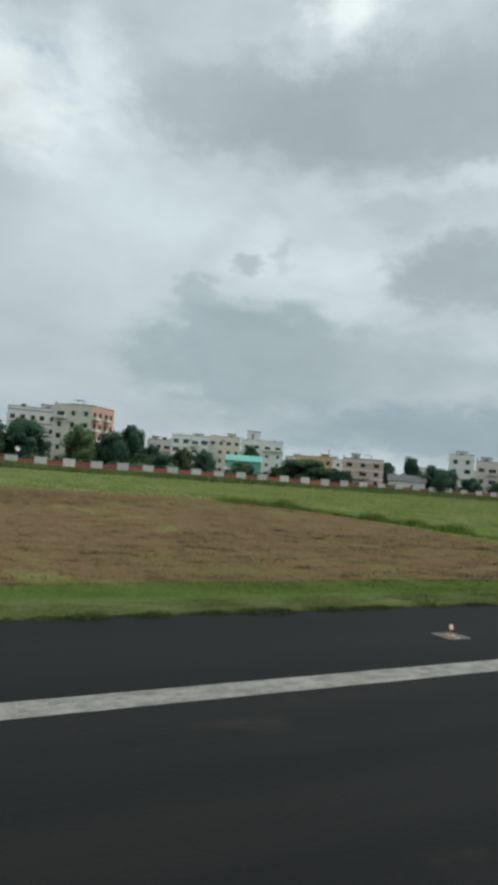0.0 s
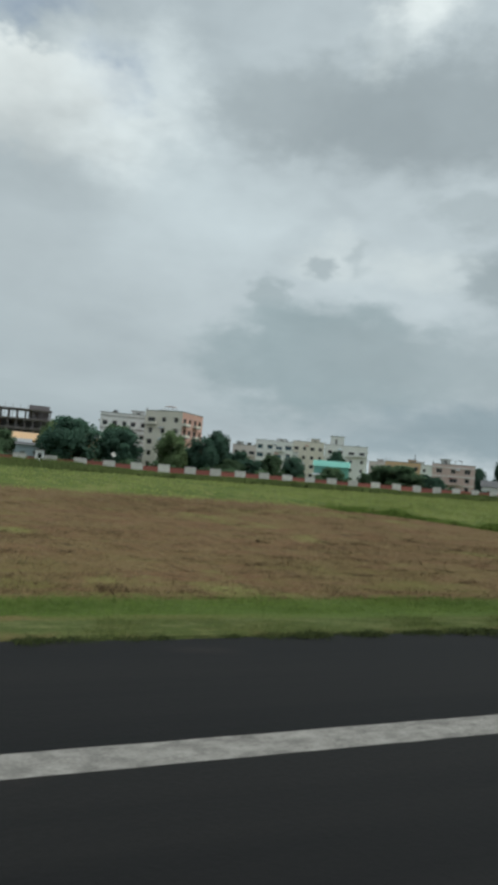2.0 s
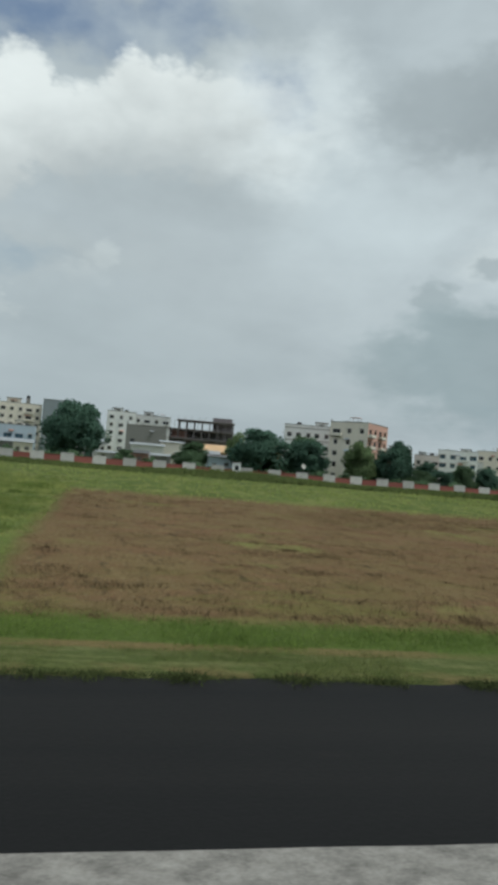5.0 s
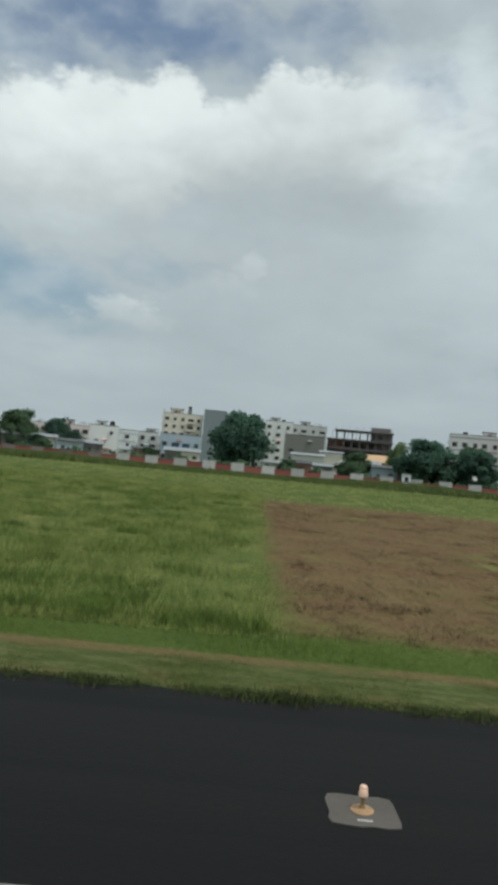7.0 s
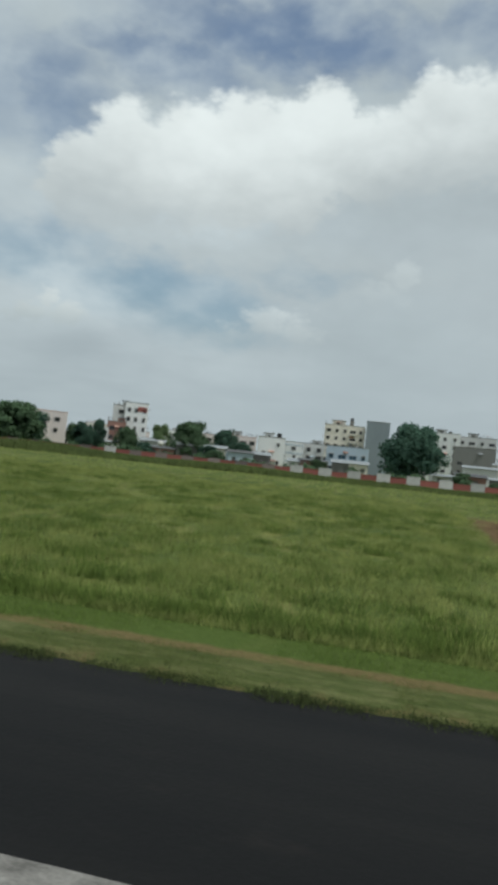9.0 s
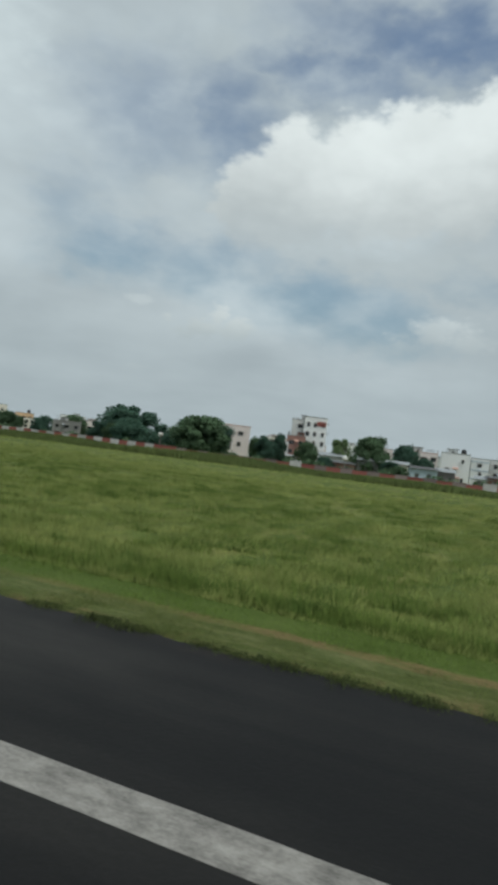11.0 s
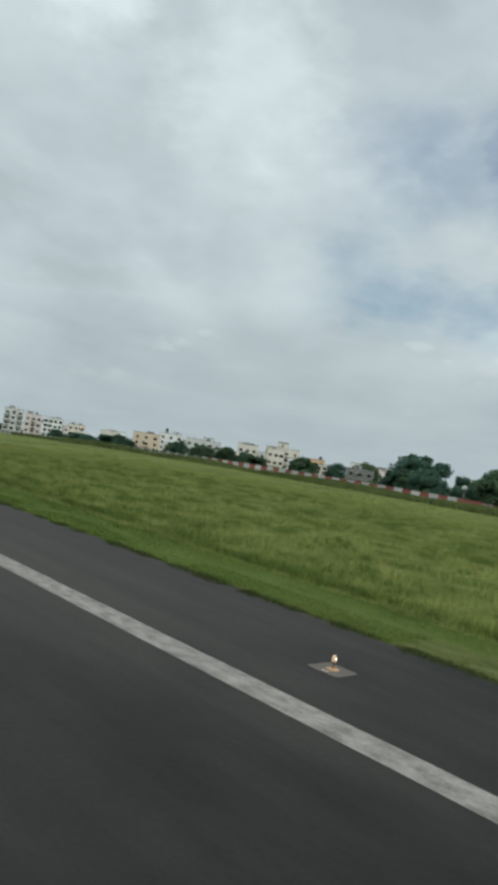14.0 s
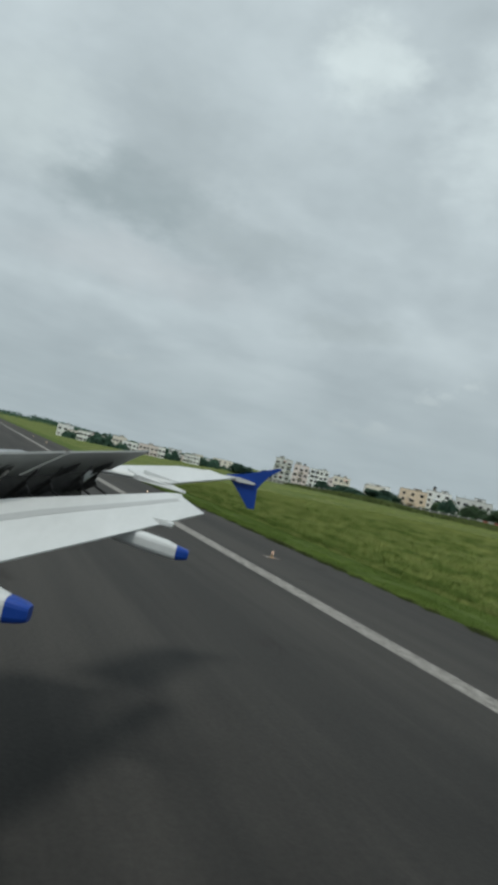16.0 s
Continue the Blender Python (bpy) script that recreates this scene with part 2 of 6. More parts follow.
# ---- materials ----
def material(name, colour, rough=0.85, metal=0.0, second=None, scale=1.0, spread=0.5, fine=12.0, bump=0.15, per_object=0.0, emission=0.0, stretch=(1, 1, 1), detail=5, per_island=0.0, coat=0.0, specular=0.5, leafy=0.0):
    """A surface with broad stains and a fine grain, at sizes in metres."""
    m = bpy.data.materials.new(name)
    m.use_nodes = True
    tree = m.node_tree
    link = tree.links.new
    shader = tree.nodes["Principled BSDF"]
    shader.inputs["Roughness"].default_value = rough
    shader.inputs["Metallic"].default_value = metal
    shader.inputs["Coat Weight"].default_value = coat
    shader.inputs["Specular IOR Level"].default_value = specular
    second = second or tuple(c * 0.7 for c in colour)
    coords = tree.nodes.new("ShaderNodeTexCoord")
    mapping = tree.nodes.new("ShaderNodeMapping")
    mapping.inputs["Scale"].default_value = stretch
    link(coords.outputs["Object"], mapping.inputs[0])
    noises = []
    for s, d in ((scale, detail), (scale * fine, 4)):
        n = tree.nodes.new("ShaderNodeTexNoise")
        n.inputs["Scale"].default_value = s
        n.inputs["Detail"].default_value = d
        n.inputs["Roughness"].default_value = 0.6
        link(mapping.outputs[0], n.inputs["Vector"])
        noises.append(n.outputs["Fac"])
    ramp = tree.nodes.new("ShaderNodeMapRange")
    ramp.inputs["From Min"].default_value = 0.5 - spread / 2
    ramp.inputs["From Max"].default_value = 0.5 + spread / 2
    add = node(tree, "ShaderNodeMath", op="MULTIPLY_ADD")
    link(noises[1], add.inputs[0])
    add.inputs[1].default_value = 0.45
    sub = node(tree, "ShaderNodeMath", op="SUBTRACT")
    link(noises[0], sub.inputs[0])
    sub.inputs[1].default_value = 0.225
    link(sub.outputs[0], add.inputs[2])
    link(add.outputs[0], ramp.inputs["Value"])
    mix = tree.nodes.new("ShaderNodeMix")
    mix.data_type = "RGBA"
    mix.inputs[6].default_value = (*second, 1)
    mix.inputs[7].default_value = (*colour, 1)
    link(ramp.outputs[0], mix.inputs["Factor"])
    colour_out = mix.outputs[2]
    for amount, source, socket in ((per_object, "ShaderNodeObjectInfo", "Random"), (per_island, "ShaderNodeNewGeometry", "Random Per Island")):
        if amount:
            info = tree.nodes.new(source)
            shift = tree.nodes.new("ShaderNodeMapRange")
            shift.inputs["To Min"].default_value = 1 - amount
            shift.inputs["To Max"].default_value = 1 + amount
            link(info.outputs[socket], shift.inputs["Value"])
            hsv = tree.nodes.new("ShaderNodeHueSaturation")
            link(shift.outputs[0], hsv.inputs["Value"])
            link(colour_out, hsv.inputs["Color"])
            colour_out = hsv.outputs[0]
    link(colour_out, shader.inputs["Base Color"])
    if bump:
        b = tree.nodes.new("ShaderNodeBump")
        b.inputs["Strength"].default_value = bump
        b.inputs["Distance"].default_value = 0.05
        link(noises[1], b.inputs["Height"])
        link(b.outputs[0], shader.inputs["Normal"])
    if leafy:
        through_leaf = tree.nodes.new("ShaderNodeBsdfTranslucent")
        both = tree.nodes.new("ShaderNodeMixShader")
        link(colour_out, through_leaf.inputs["Color"])
        both.inputs[0].default_value = leafy
        link(shader.outputs[0], both.inputs[1])
        link(through_leaf.outputs[0], both.inputs[2])
        link(both.outputs[0], tree.nodes["Material Output"].inputs["Surface"])
    if emission:
        shader.inputs["Emission Color"].default_value = (*colour, 1)
        shader.inputs["Emission Strength"].default_value = emission
    return m


def ground_material():
    """Grass of several ages, a mown dry field with a straight border, and a bare wheel track beside the runway."""
    m = bpy.data.materials.new("airfield_grass")
    m.use_nodes = True
    tree = m.node_tree
    link = tree.links.new
    shader = tree.nodes["Principled BSDF"]
    shader.inputs["Roughness"].default_value = 0.95
    shader.inputs["Specular IOR Level"].default_value = 0.1
    coords = tree.nodes.new("ShaderNodeTexCoord")
    split = tree.nodes.new("ShaderNodeSeparateXYZ")
    link(coords.outputs["Object"], split.inputs[0])
    x, y = split.outputs[0], split.outputs[1]

    def calc(op, a, b=0.0):
        n = node(tree, "ShaderNodeMath", op=op)
        for i, v in enumerate((a, b)):
            if isinstance(v, (int, float)):
                n.inputs[i].default_value = v
            else:
                link(v, n.inputs[i])
        return n.outputs[0]

    def fbm(scale, detail=5, rough=0.6, stretch=(1, 1, 1)):
        mapping = tree.nodes.new("ShaderNodeMapping")
        mapping.inputs["Scale"].default_value = stretch
        link(coords.outputs["Object"], mapping.inputs[0])
        n = tree.nodes.new("ShaderNodeTexNoise")
        n.inputs["Scale"].default_value = scale
        n.inputs["Detail"].default_value = detail
        n.inputs["Roughness"].default_value = rough
        link(mapping.outputs[0], n.inputs["Vector"])
        return n.outputs["Fac"]

    def step(value, low, high):
        n = tree.nodes.new("ShaderNodeMapRange")
        n.interpolation_type = "SMOOTHSTEP"
        link(value, n.inputs["Value"])
        n.inputs["From Min"].default_value = low
        n.inputs["From Max"].default_value = high
        return n.outputs[0]

    def mix(fac, a, b):
        n = tree.nodes.new("ShaderNodeMix")
        n.data_type = "RGBA"
        link(fac, n.inputs["Factor"])
        for socket, v in ((n.inputs[6], a), (n.inputs[7], b)):
            if isinstance(v, tuple):
                socket.default_value = (*v, 1)
            else:
                link(v, socket)
        return n.outputs[2]

    broad, middle, grain = fbm(0.05), fbm(0.5, 6, 0.6, (1.0, 0.4, 1)), fbm(5.0, 4)
    wobble = calc("MULTIPLY", calc("SUBTRACT", middle, 0.5), 5.0)
    near = calc("MULTIPLY", calc("SUBTRACT", fbm(0.9), 0.5), 1.6)
    green = mix(step(broad, 0.35, 0.65), GRASS_DEEP, GRASS_LIGHT)
    green = mix(step(middle, 0.46, 0.66), green, GRASS_YELLOW)
    green = mix(step(fbm(0.55, 7, 0.66, (1.0, 0.35, 1)), 0.50, 0.66), green, GRASS_DEEP)
    verge_line = calc("ADD", y, calc("MULTIPLY", near, 0.35))
    green = mix(calc("MULTIPLY", step(verge_line, 13.0, 11.8), 0.85), green, VERGE_GREEN)
    mown = mix(step(fbm(1.4, 6, 0.65, (0.5, 1.6, 1)), 0.42, 0.64), VERGE_OLIVE, VERGE_PALE)
    green = mix(calc("MULTIPLY", calc("MULTIPLY", step(verge_line, 9.7, 9.2), 0.9), step(calc("ADD", x, wobble), -38.0, -26.0)), green, mown)
    dry = mix(step(fbm(0.22, 6, 0.65, (1, 1.5, 1)), 0.38, 0.62), SOIL_DRY, SOIL_RED)
    dry = mix(step(fbm(1.5, 8, 0.75, (1.4, 0.45, 1)), 0.53, 0.72), dry, SOIL_DARK)
    dry = mix(step(fbm(3.4, 5, 0.7, (1.3, 0.5, 1)), 0.54, 0.70), dry, SOIL_PALE)
    dry = mix(step(fbm(0.9, 7, 0.7, (1.2, 0.35, 1)), 0.56, 0.70), dry, SOIL_DARK)
    dry = mix(step(fbm(0.10, 7, 0.68), 0.54, 0.70), dry, GRASS_YELLOW)
    regrown = calc("MULTIPLY", step(fbm(0.16, 7, 0.7, (0.7, 1.3, 1)), 0.44, 0.62), step(calc("ADD", y, wobble), 27.0, 14.0))
    dry = mix(calc("MULTIPLY", regrown, 0.75), dry, STUBBLE_GREEN)
    inside = calc("MULTIPLY", step(calc("ADD", x, calc("MULTIPLY", wobble, 0.35)), 0.4, 2.2), step(calc("ADD", x, calc("MULTIPLY", wobble, 0.5)), 67.0, 64.5))
    inside = calc("MULTIPLY", inside, step(calc("ADD", y, near), 12.0, 14.0))
    inside = calc("MULTIPLY", inside, step(calc("ADD", y, calc("MULTIPLY", wobble, 2.0)), 76.0, 66.0))
    colour = mix(inside, green, dry)
    wavy = calc("ADD", y, calc("MULTIPLY", near, 0.45))
    track = calc("MULTIPLY", step(wavy, 9.2, 9.5), step(wavy, 10.2, 9.9))
    track = calc("MULTIPLY", track, step(fbm(0.25), 0.30, 0.52))
    track = calc("MULTIPLY", track, step(calc("ADD", x, calc("MULTIPLY", wobble, 2)), 26.0, 9.0))
    track = calc("MULTIPLY", track, step(calc("ADD", x, calc("MULTIPLY", wobble, 2)), -34.0, -14.0))
    bare = calc("MULTIPLY", step(calc("ADD", y, near), 8.3, 7.3), step(fbm(0.7, 5), 0.47, 0.62))
    track = calc("MAXIMUM", track, calc("MULTIPLY", bare, 0.8))
    colour = mix(calc("MULTIPLY", track, 0.8), colour, SOIL_DRY)
    shade = tree.nodes.new("ShaderNodeHueSaturation")
    link(calc("ADD", 0.62, calc("MULTIPLY", grain, 0.76)), shade.inputs["Value"])
    link(colour, shade.inputs["Color"])
    link(shade.outputs[0], shader.inputs["Base Color"])
    b = tree.nodes.new("ShaderNodeBump")
    b.inputs["Strength"].default_value = 0.7
    b.inputs["Distance"].default_value = 0.15
    link(calc("ADD", grain, calc("MULTIPLY", middle, 0.8)), b.inputs["Height"])
    link(b.outputs[0], shader.inputs["Normal"])
    return m


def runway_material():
    """Asphalt: darker to the east, fading over a wandering border into lighter grey, with streaks along the runway."""
    m = bpy.data.materials.new("runway_asphalt")
    m.use_nodes = True
    tree = m.node_tree
    link = tree.links.new
    shader = tree.nodes["Principled BSDF"]
    shader.inputs["Roughness"].default_value = 0.85
    shader.inputs["Specular IOR Level"].default_value = 0.22
    coords = tree.nodes.new("ShaderNodeTexCoord")

    def fbm(scale, stretch, detail=5):
        mapping = tree.nodes.new("ShaderNodeMapping")
        mapping.inputs["Scale"].default_value = stretch
        link(coords.outputs["Object"], mapping.inputs[0])
        n = tree.nodes.new("ShaderNodeTexNoise")
        n.inputs["Scale"].default_value, n.inputs["Detail"].default_value, n.inputs["Roughness"].default_value = scale, detail, 0.62
        link(mapping.outputs[0], n.inputs["Vector"])
        return n.outputs["Fac"]

    def step(value, low, high):
        n = tree.nodes.new("ShaderNodeMapRange")
        n.interpolation_type = "SMOOTHSTEP"
        link(value, n.inputs["Value"])
        n.inputs["From Min"].default_value, n.inputs["From Max"].default_value = low, high
        return n.outputs[0]

    def mix(fac, a, b):
        n = tree.nodes.new("ShaderNodeMix")
        n.data_type = "RGBA"
        link(fac, n.inputs["Factor"])
        for socket, v in ((n.inputs[6], a), (n.inputs[7], b)):
            if isinstance(v, tuple):
                socket.default_value = (*v, 1)
            else:
                link(v, socket)
        return n.outputs[2]

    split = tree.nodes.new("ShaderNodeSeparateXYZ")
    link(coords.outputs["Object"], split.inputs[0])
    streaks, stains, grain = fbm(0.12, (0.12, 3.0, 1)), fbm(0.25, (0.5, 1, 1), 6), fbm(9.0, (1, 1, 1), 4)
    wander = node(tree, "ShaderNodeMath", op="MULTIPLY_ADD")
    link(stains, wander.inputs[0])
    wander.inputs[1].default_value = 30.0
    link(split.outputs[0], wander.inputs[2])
    west_tone = mix(step(streaks, 0.35, 0.65), (0.0345, 0.0328, 0.0304), (0.0540, 0.0500, 0.0452))
    east_tone = mix(step(streaks, 0.35, 0.65), (0.0062, 0.0063, 0.0067), (0.0112, 0.0107, 0.0104))
    colour = mix(step(wander.outputs[0], -23.0, 5.0), west_tone, east_tone)
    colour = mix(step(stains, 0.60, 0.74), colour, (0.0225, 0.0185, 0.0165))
    shade = tree.nodes.new("ShaderNodeHueSaturation")
    value = node(tree, "ShaderNodeMath", op="MULTIPLY_ADD")
    link(grain, value.inputs[0])
    value.inputs[1].default_value, value.inputs[2].default_value = 0.7, 0.65
    link(value.outputs[0], shade.inputs["Value"])
    link(colour, shade.inputs["Color"])
    link(shade.outputs[0], shader.inputs["Base Color"])
    b = tree.nodes.new("ShaderNodeBump")
    b.inputs["Strength"].default_value, b.inputs["Distance"].default_value = 0.3, 0.03
    link(grain, b.inputs["Height"])
    link(b.outputs[0], shader.inputs["Normal"])
    return m


GRASS_DEEP, GRASS_LIGHT, GRASS_YELLOW = (0.080, 0.112, 0.028), (0.128, 0.160, 0.042), (0.185, 0.190, 0.062)
VERGE_GREEN, VERGE_OLIVE, VERGE_PALE = (0.076, 0.112, 0.026), (0.076, 0.094, 0.030), (0.128, 0.134, 0.054)
SOIL_DRY, SOIL_RED, SOIL_DARK = (0.168, 0.118, 0.056), (0.165, 0.098, 0.052), (0.080, 0.055, 0.030)
SOIL_PALE, STUBBLE_GREEN = (0.205, 0.155, 0.080), (0.135, 0.128, 0.040)
GROUND = ground_material()
STRIPE = material("worn_runway_paint", (0.33, 0.31, 0.283), 0.8, second=(0.115, 0.106, 0.096), scale=2.2, spread=0.42, fine=7, bump=0.25, stretch=(0.8, 1.3, 1), detail=9)
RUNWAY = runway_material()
CONCRETE = material("concrete", (0.128, 0.110, 0.096), 0.9, scale=0.9, fine=14, per_object=0.12)
LAMP_ORANGE = material("orange_paint", (0.52, 0.31, 0.16), 0.5, scale=9, spread=0.8)
LAMP_GLASS = material("lit_lamp_glass", (0.78, 0.53, 0.38), 0.3, scale=5, bump=0.0, second=(0.7, 0.46, 0.32), emission=0.22)
LAMP_LENS = material("lit_lens", (1.0, 0.80, 0.55), 0.2, second=(1.0, 0.78, 0.52), scale=5, bump=0.0, emission=8.0)
BRASS = material("dull_brass", (0.36, 0.25, 0.12), 0.45, metal=0.4, scale=8)
WING_WHITE = material("wing_white_paint", (0.66, 0.67, 0.67), 0.38, second=(0.52, 0.53, 0.525), scale=0.7, spread=0.7, fine=9, bump=0.02, stretch=(0.4, 1.5, 1))
WING_GREY = material("wing_grey_paint", (0.40, 0.41, 0.42), 0.4, second=(0.30, 0.31, 0.32), scale=0.8, spread=0.7, bump=0.02)
WING_BAND = material("walkway_grey_paint", (0.47, 0.48, 0.48), 0.45, second=(0.38, 0.385, 0.385), scale=1.2, spread=0.7, bump=0.03)
SPOILER_GREY = material("spoiler_underside", (0.30, 0.305, 0.295), 0.5, second=(0.20, 0.205, 0.20), scale=1.3, spread=0.6, bump=0.05, stretch=(0.5, 1.4, 1))
DARK_METAL = material("dark_bay_metal", (0.06, 0.058, 0.055), 0.55, metal=0.3, second=(0.02, 0.02, 0.02), scale=5, spread=0.6)
STEEL = material("actuator_steel", (0.38, 0.36, 0.33), 0.4, metal=0.7, scale=8)
BLUE = material("blue_paint", (0.008, 0.052, 0.30), 0.45, second=(0.007, 0.042, 0.25), scale=1.2, spread=0.8, bump=0.0, specular=0.3)
RUBBER = material("rubber", (0.02, 0.02, 0.02), 0.8)
WALL_RED = material("faded_red_paint", (0.42, 0.125, 0.10), 0.9, second=(0.30, 0.11, 0.09), scale=0.35, fine=10, per_object=0.15, spread=0.6)
WALL_PALE = material("weathered_limewash", (0.72, 0.70, 0.65), 0.9, second=(0.48, 0.46, 0.43), scale=0.5, fine=10, per_object=0.15, spread=0.6)
WALL_GREY = material("grey_boundary_render", (0.30, 0.29, 0.27), 0.9, second=(0.17, 0.165, 0.15), scale=0.5, fine=10, per_object=0.2, spread=0.6)
WALL_DULL = material("dirty_faded_wall", (0.36, 0.285, 0.255), 0.9, second=(0.22, 0.16, 0.14), scale=0.5, fine=10, per_object=0.25, spread=0.6)
PANE = material("dark_window_glass", (0.030, 0.036, 0.042), 0.15, scale=2, bump=0.0, second=(0.02, 0.022, 0.026), per_object=0.4)
PANE_BLUE = material("blue_window_glass", (0.05, 0.12, 0.17), 0.15, scale=2, bump=0.0)
FRAME = material("window_frame_paint", (0.35, 0.33, 0.31), 0.7, scale=2)
RAIL = material("railing_metal", (0.22, 0.21, 0.20), 0.6, metal=0.3, scale=3)
TANK = material("black_water_tank", (0.03, 0.03, 0.032), 0.5, scale=2)
PARAPET = material("stained_parapet", (0.36, 0.34, 0.31), 0.9, second=(0.19, 0.18, 0.165), scale=0.6, spread=0.5, stretch=(1, 1, 0.3))


def paint(name, colour, dirt=0.84):
    return material(name, colour, 0.9, second=tuple(c * dirt for c in colour), scale=0.25, spread=0.55, fine=9, bump=0.08, stretch=(1, 1, 0.35), detail=7)


WHITE_WALL = paint("white_wall", (0.88, 0.88, 0.86), 0.88)
CREAM_WALL = paint("cream_wall", (0.83, 0.77, 0.67))
GREY_WALL = paint("grey_render", (0.70, 0.70, 0.68))
# Dark wall render; also colours the boards that imitate shaded interiors.
DARK_WALL_AND_SHADE = paint("dark_render_and_shade", (0.24, 0.235, 0.225))
SLATE_WALL = paint("slate_wall", (0.27, 0.31, 0.335))
PINK_WALL = paint("pink_wall", (0.72, 0.53, 0.49))
BLUSH_WALL = paint("blush_wall", (0.80, 0.70, 0.67))
SALMON_WALL = paint("salmon_wall", (0.70, 0.42, 0.34))
TEAL_WALL = paint("teal_wall", (0.20, 0.50, 0.43), 0.8)
BLUE_WALL = paint("pale_blue_wall", (0.47, 0.56, 0.63))
ORANGE_WALL = paint("orange_wall", (0.74, 0.50, 0.30))
PEACH_WALL = paint("peach_wall", (0.80, 0.64, 0.49))
BRICK_WALL = paint("bare_brick", (0.34, 0.19, 0.155))
RAW_CONCRETE = paint("raw_concrete", (0.225, 0.20, 0.205))
SHEET = material("roof_sheet", (0.38, 0.40, 0.42), 0.6, scale=0.6, spread=0.6)
SHEET_DARK = material("dark_roof_sheet", (0.13, 0.13, 0.135), 0.7, scale=0.6, spread=0.6)
BARK = material("bark", (0.13, 0.095, 0.065), 0.95, scale=3)
LEAF_DARK = material("dark_leaves", (0.090, 0.168, 0.118), 0.85, second=(0.066, 0.128, 0.094), scale=0.4, spread=0.6, bump=0, per_object=0.2, per_island=0.25, leafy=0.45, specular=0.15)
LEAF_MID = material("green_leaves", (0.125, 0.200, 0.105), 0.85, second=(0.090, 0.150, 0.085), scale=0.4, spread=0.6, bump=0, per_object=0.2, per_island=0.25, leafy=0.45, specular=0.15)
LEAF_LIGHT = material("light_leaves", (0.22, 0.31, 0.145), 0.85, second=(0.16, 0.235, 0.115), scale=0.4, spread=0.6, bump=0, per_object=0.15, per_island=0.25, leafy=0.45, specular=0.15)
# The darker second tone paints in the shadow sides of taller tufts.
BLADES = material("grass_blades", (0.318, 0.356, 0.114), 0.9, second=(0.165, 0.218, 0.060), scale=0.42, spread=0.36, fine=5, bump=0, per_island=0.15, leafy=0.3, specular=0.1, stretch=(1.0, 0.4, 1))
TUSSOCK = material("tussock_blades", (0.150, 0.210, 0.048), 0.9, second=(0.078, 0.126, 0.028), scale=0.6, spread=0.4, bump=0, per_island=0.3, leafy=0.25, specular=0.1)
VERGE = material("verge_blades", (0.148, 0.170, 0.056), 0.9, second=(0.078, 0.104, 0.030), scale=0.35, spread=0.36, fine=6, bump=0, per_island=0.25, leafy=0.2, specular=0.1, stretch=(0.5, 1.6, 1))
LUSH = material("lush_verge_blades", (0.150, 0.215, 0.050), 0.9, second=(0.080, 0.130, 0.028), scale=0.4, spread=0.4, fine=6, bump=0, per_island=0.25, leafy=0.25, specular=0.1, stretch=(0.5, 1.2, 1))
STRAW = material("dry_stubble", (0.205, 0.150, 0.078), 0.95, second=(0.098, 0.066, 0.036), scale=0.6, spread=0.34, bump=0, per_island=0.4, specular=0.1, stretch=(1, 0.5, 1))
WEEDS = material("tall_weeds", (0.125, 0.158, 0.050), 0.9, second=(0.085, 0.115, 0.040), scale=0.08, spread=0.5, bump=0, per_island=0.4, leafy=0.25, specular=0.15)
EDGE_WEEDS = material("edge_weeds", (0.070, 0.088, 0.032), 0.9, second=(0.036, 0.048, 0.018), scale=0.7, spread=0.4, bump=0, per_island=0.4, leafy=0.15, specular=0.1)


# ---- building tools ----
def finish(name, bm, mat, parent=None, label="", smooth=False):
    mesh = bpy.data.meshes.new(name)
    bmesh.ops.recalc_face_normals(bm, faces=bm.faces)
    bm.to_mesh(mesh)
    bm.free()
    mesh.materials.append(mat)
    if smooth:
        for p in mesh.polygons:
            p.use_smooth = True
    ob = new(name, mesh)
    if parent is not None:
        ob.parent = parent
    if label:
        ob["label"] = label
    return ob


def part(name, bm, mat, parent, label="", smooth=False):
    return finish(name, bm, mat, parent, label, smooth)


def shared(name, mesh, parent, m):
    ob = new(name, mesh)
    ob.parent = parent
    ob.matrix_basis = m
    return ob


def thing(name, m, label, category, group="", kind=""):
    ob = new(name)
    ob.matrix_basis = m
    return tagged(ob, label, category, group, kind)


def box(bm, x0, y0, z0, x1, y1, z1, bevel=0.0):
    made = bmesh.ops.create_cube(bm, size=1)["verts"]
    for v in made:
        v.co = Vector(((x0 + x1) / 2 + v.co.x * (x1 - x0), (y0 + y1) / 2 + v.co.y * (y1 - y0), (z0 + z1) / 2 + v.co.z * (z1 - z0)))
    if bevel:
        bmesh.ops.bevel(bm, geom=list({e for v in made for e in v.link_edges}), offset=bevel, segments=2, affect="EDGES")
    return bm


def rod(bm, a, b, r0, r1=None, sides=8):
    a, b = Vector(a), Vector(b)
    made = bmesh.ops.create_cone(bm, cap_ends=True, segments=sides, radius1=r0, radius2=r0 if r1 is None else r1, depth=(b - a).length)["verts"]
    m = Matrix.Translation((a + b) / 2) @ (b - a).to_track_quat("Z", "Y").to_matrix().to_4x4()
    bmesh.ops.transform(bm, matrix=m, verts=made)
    return bm


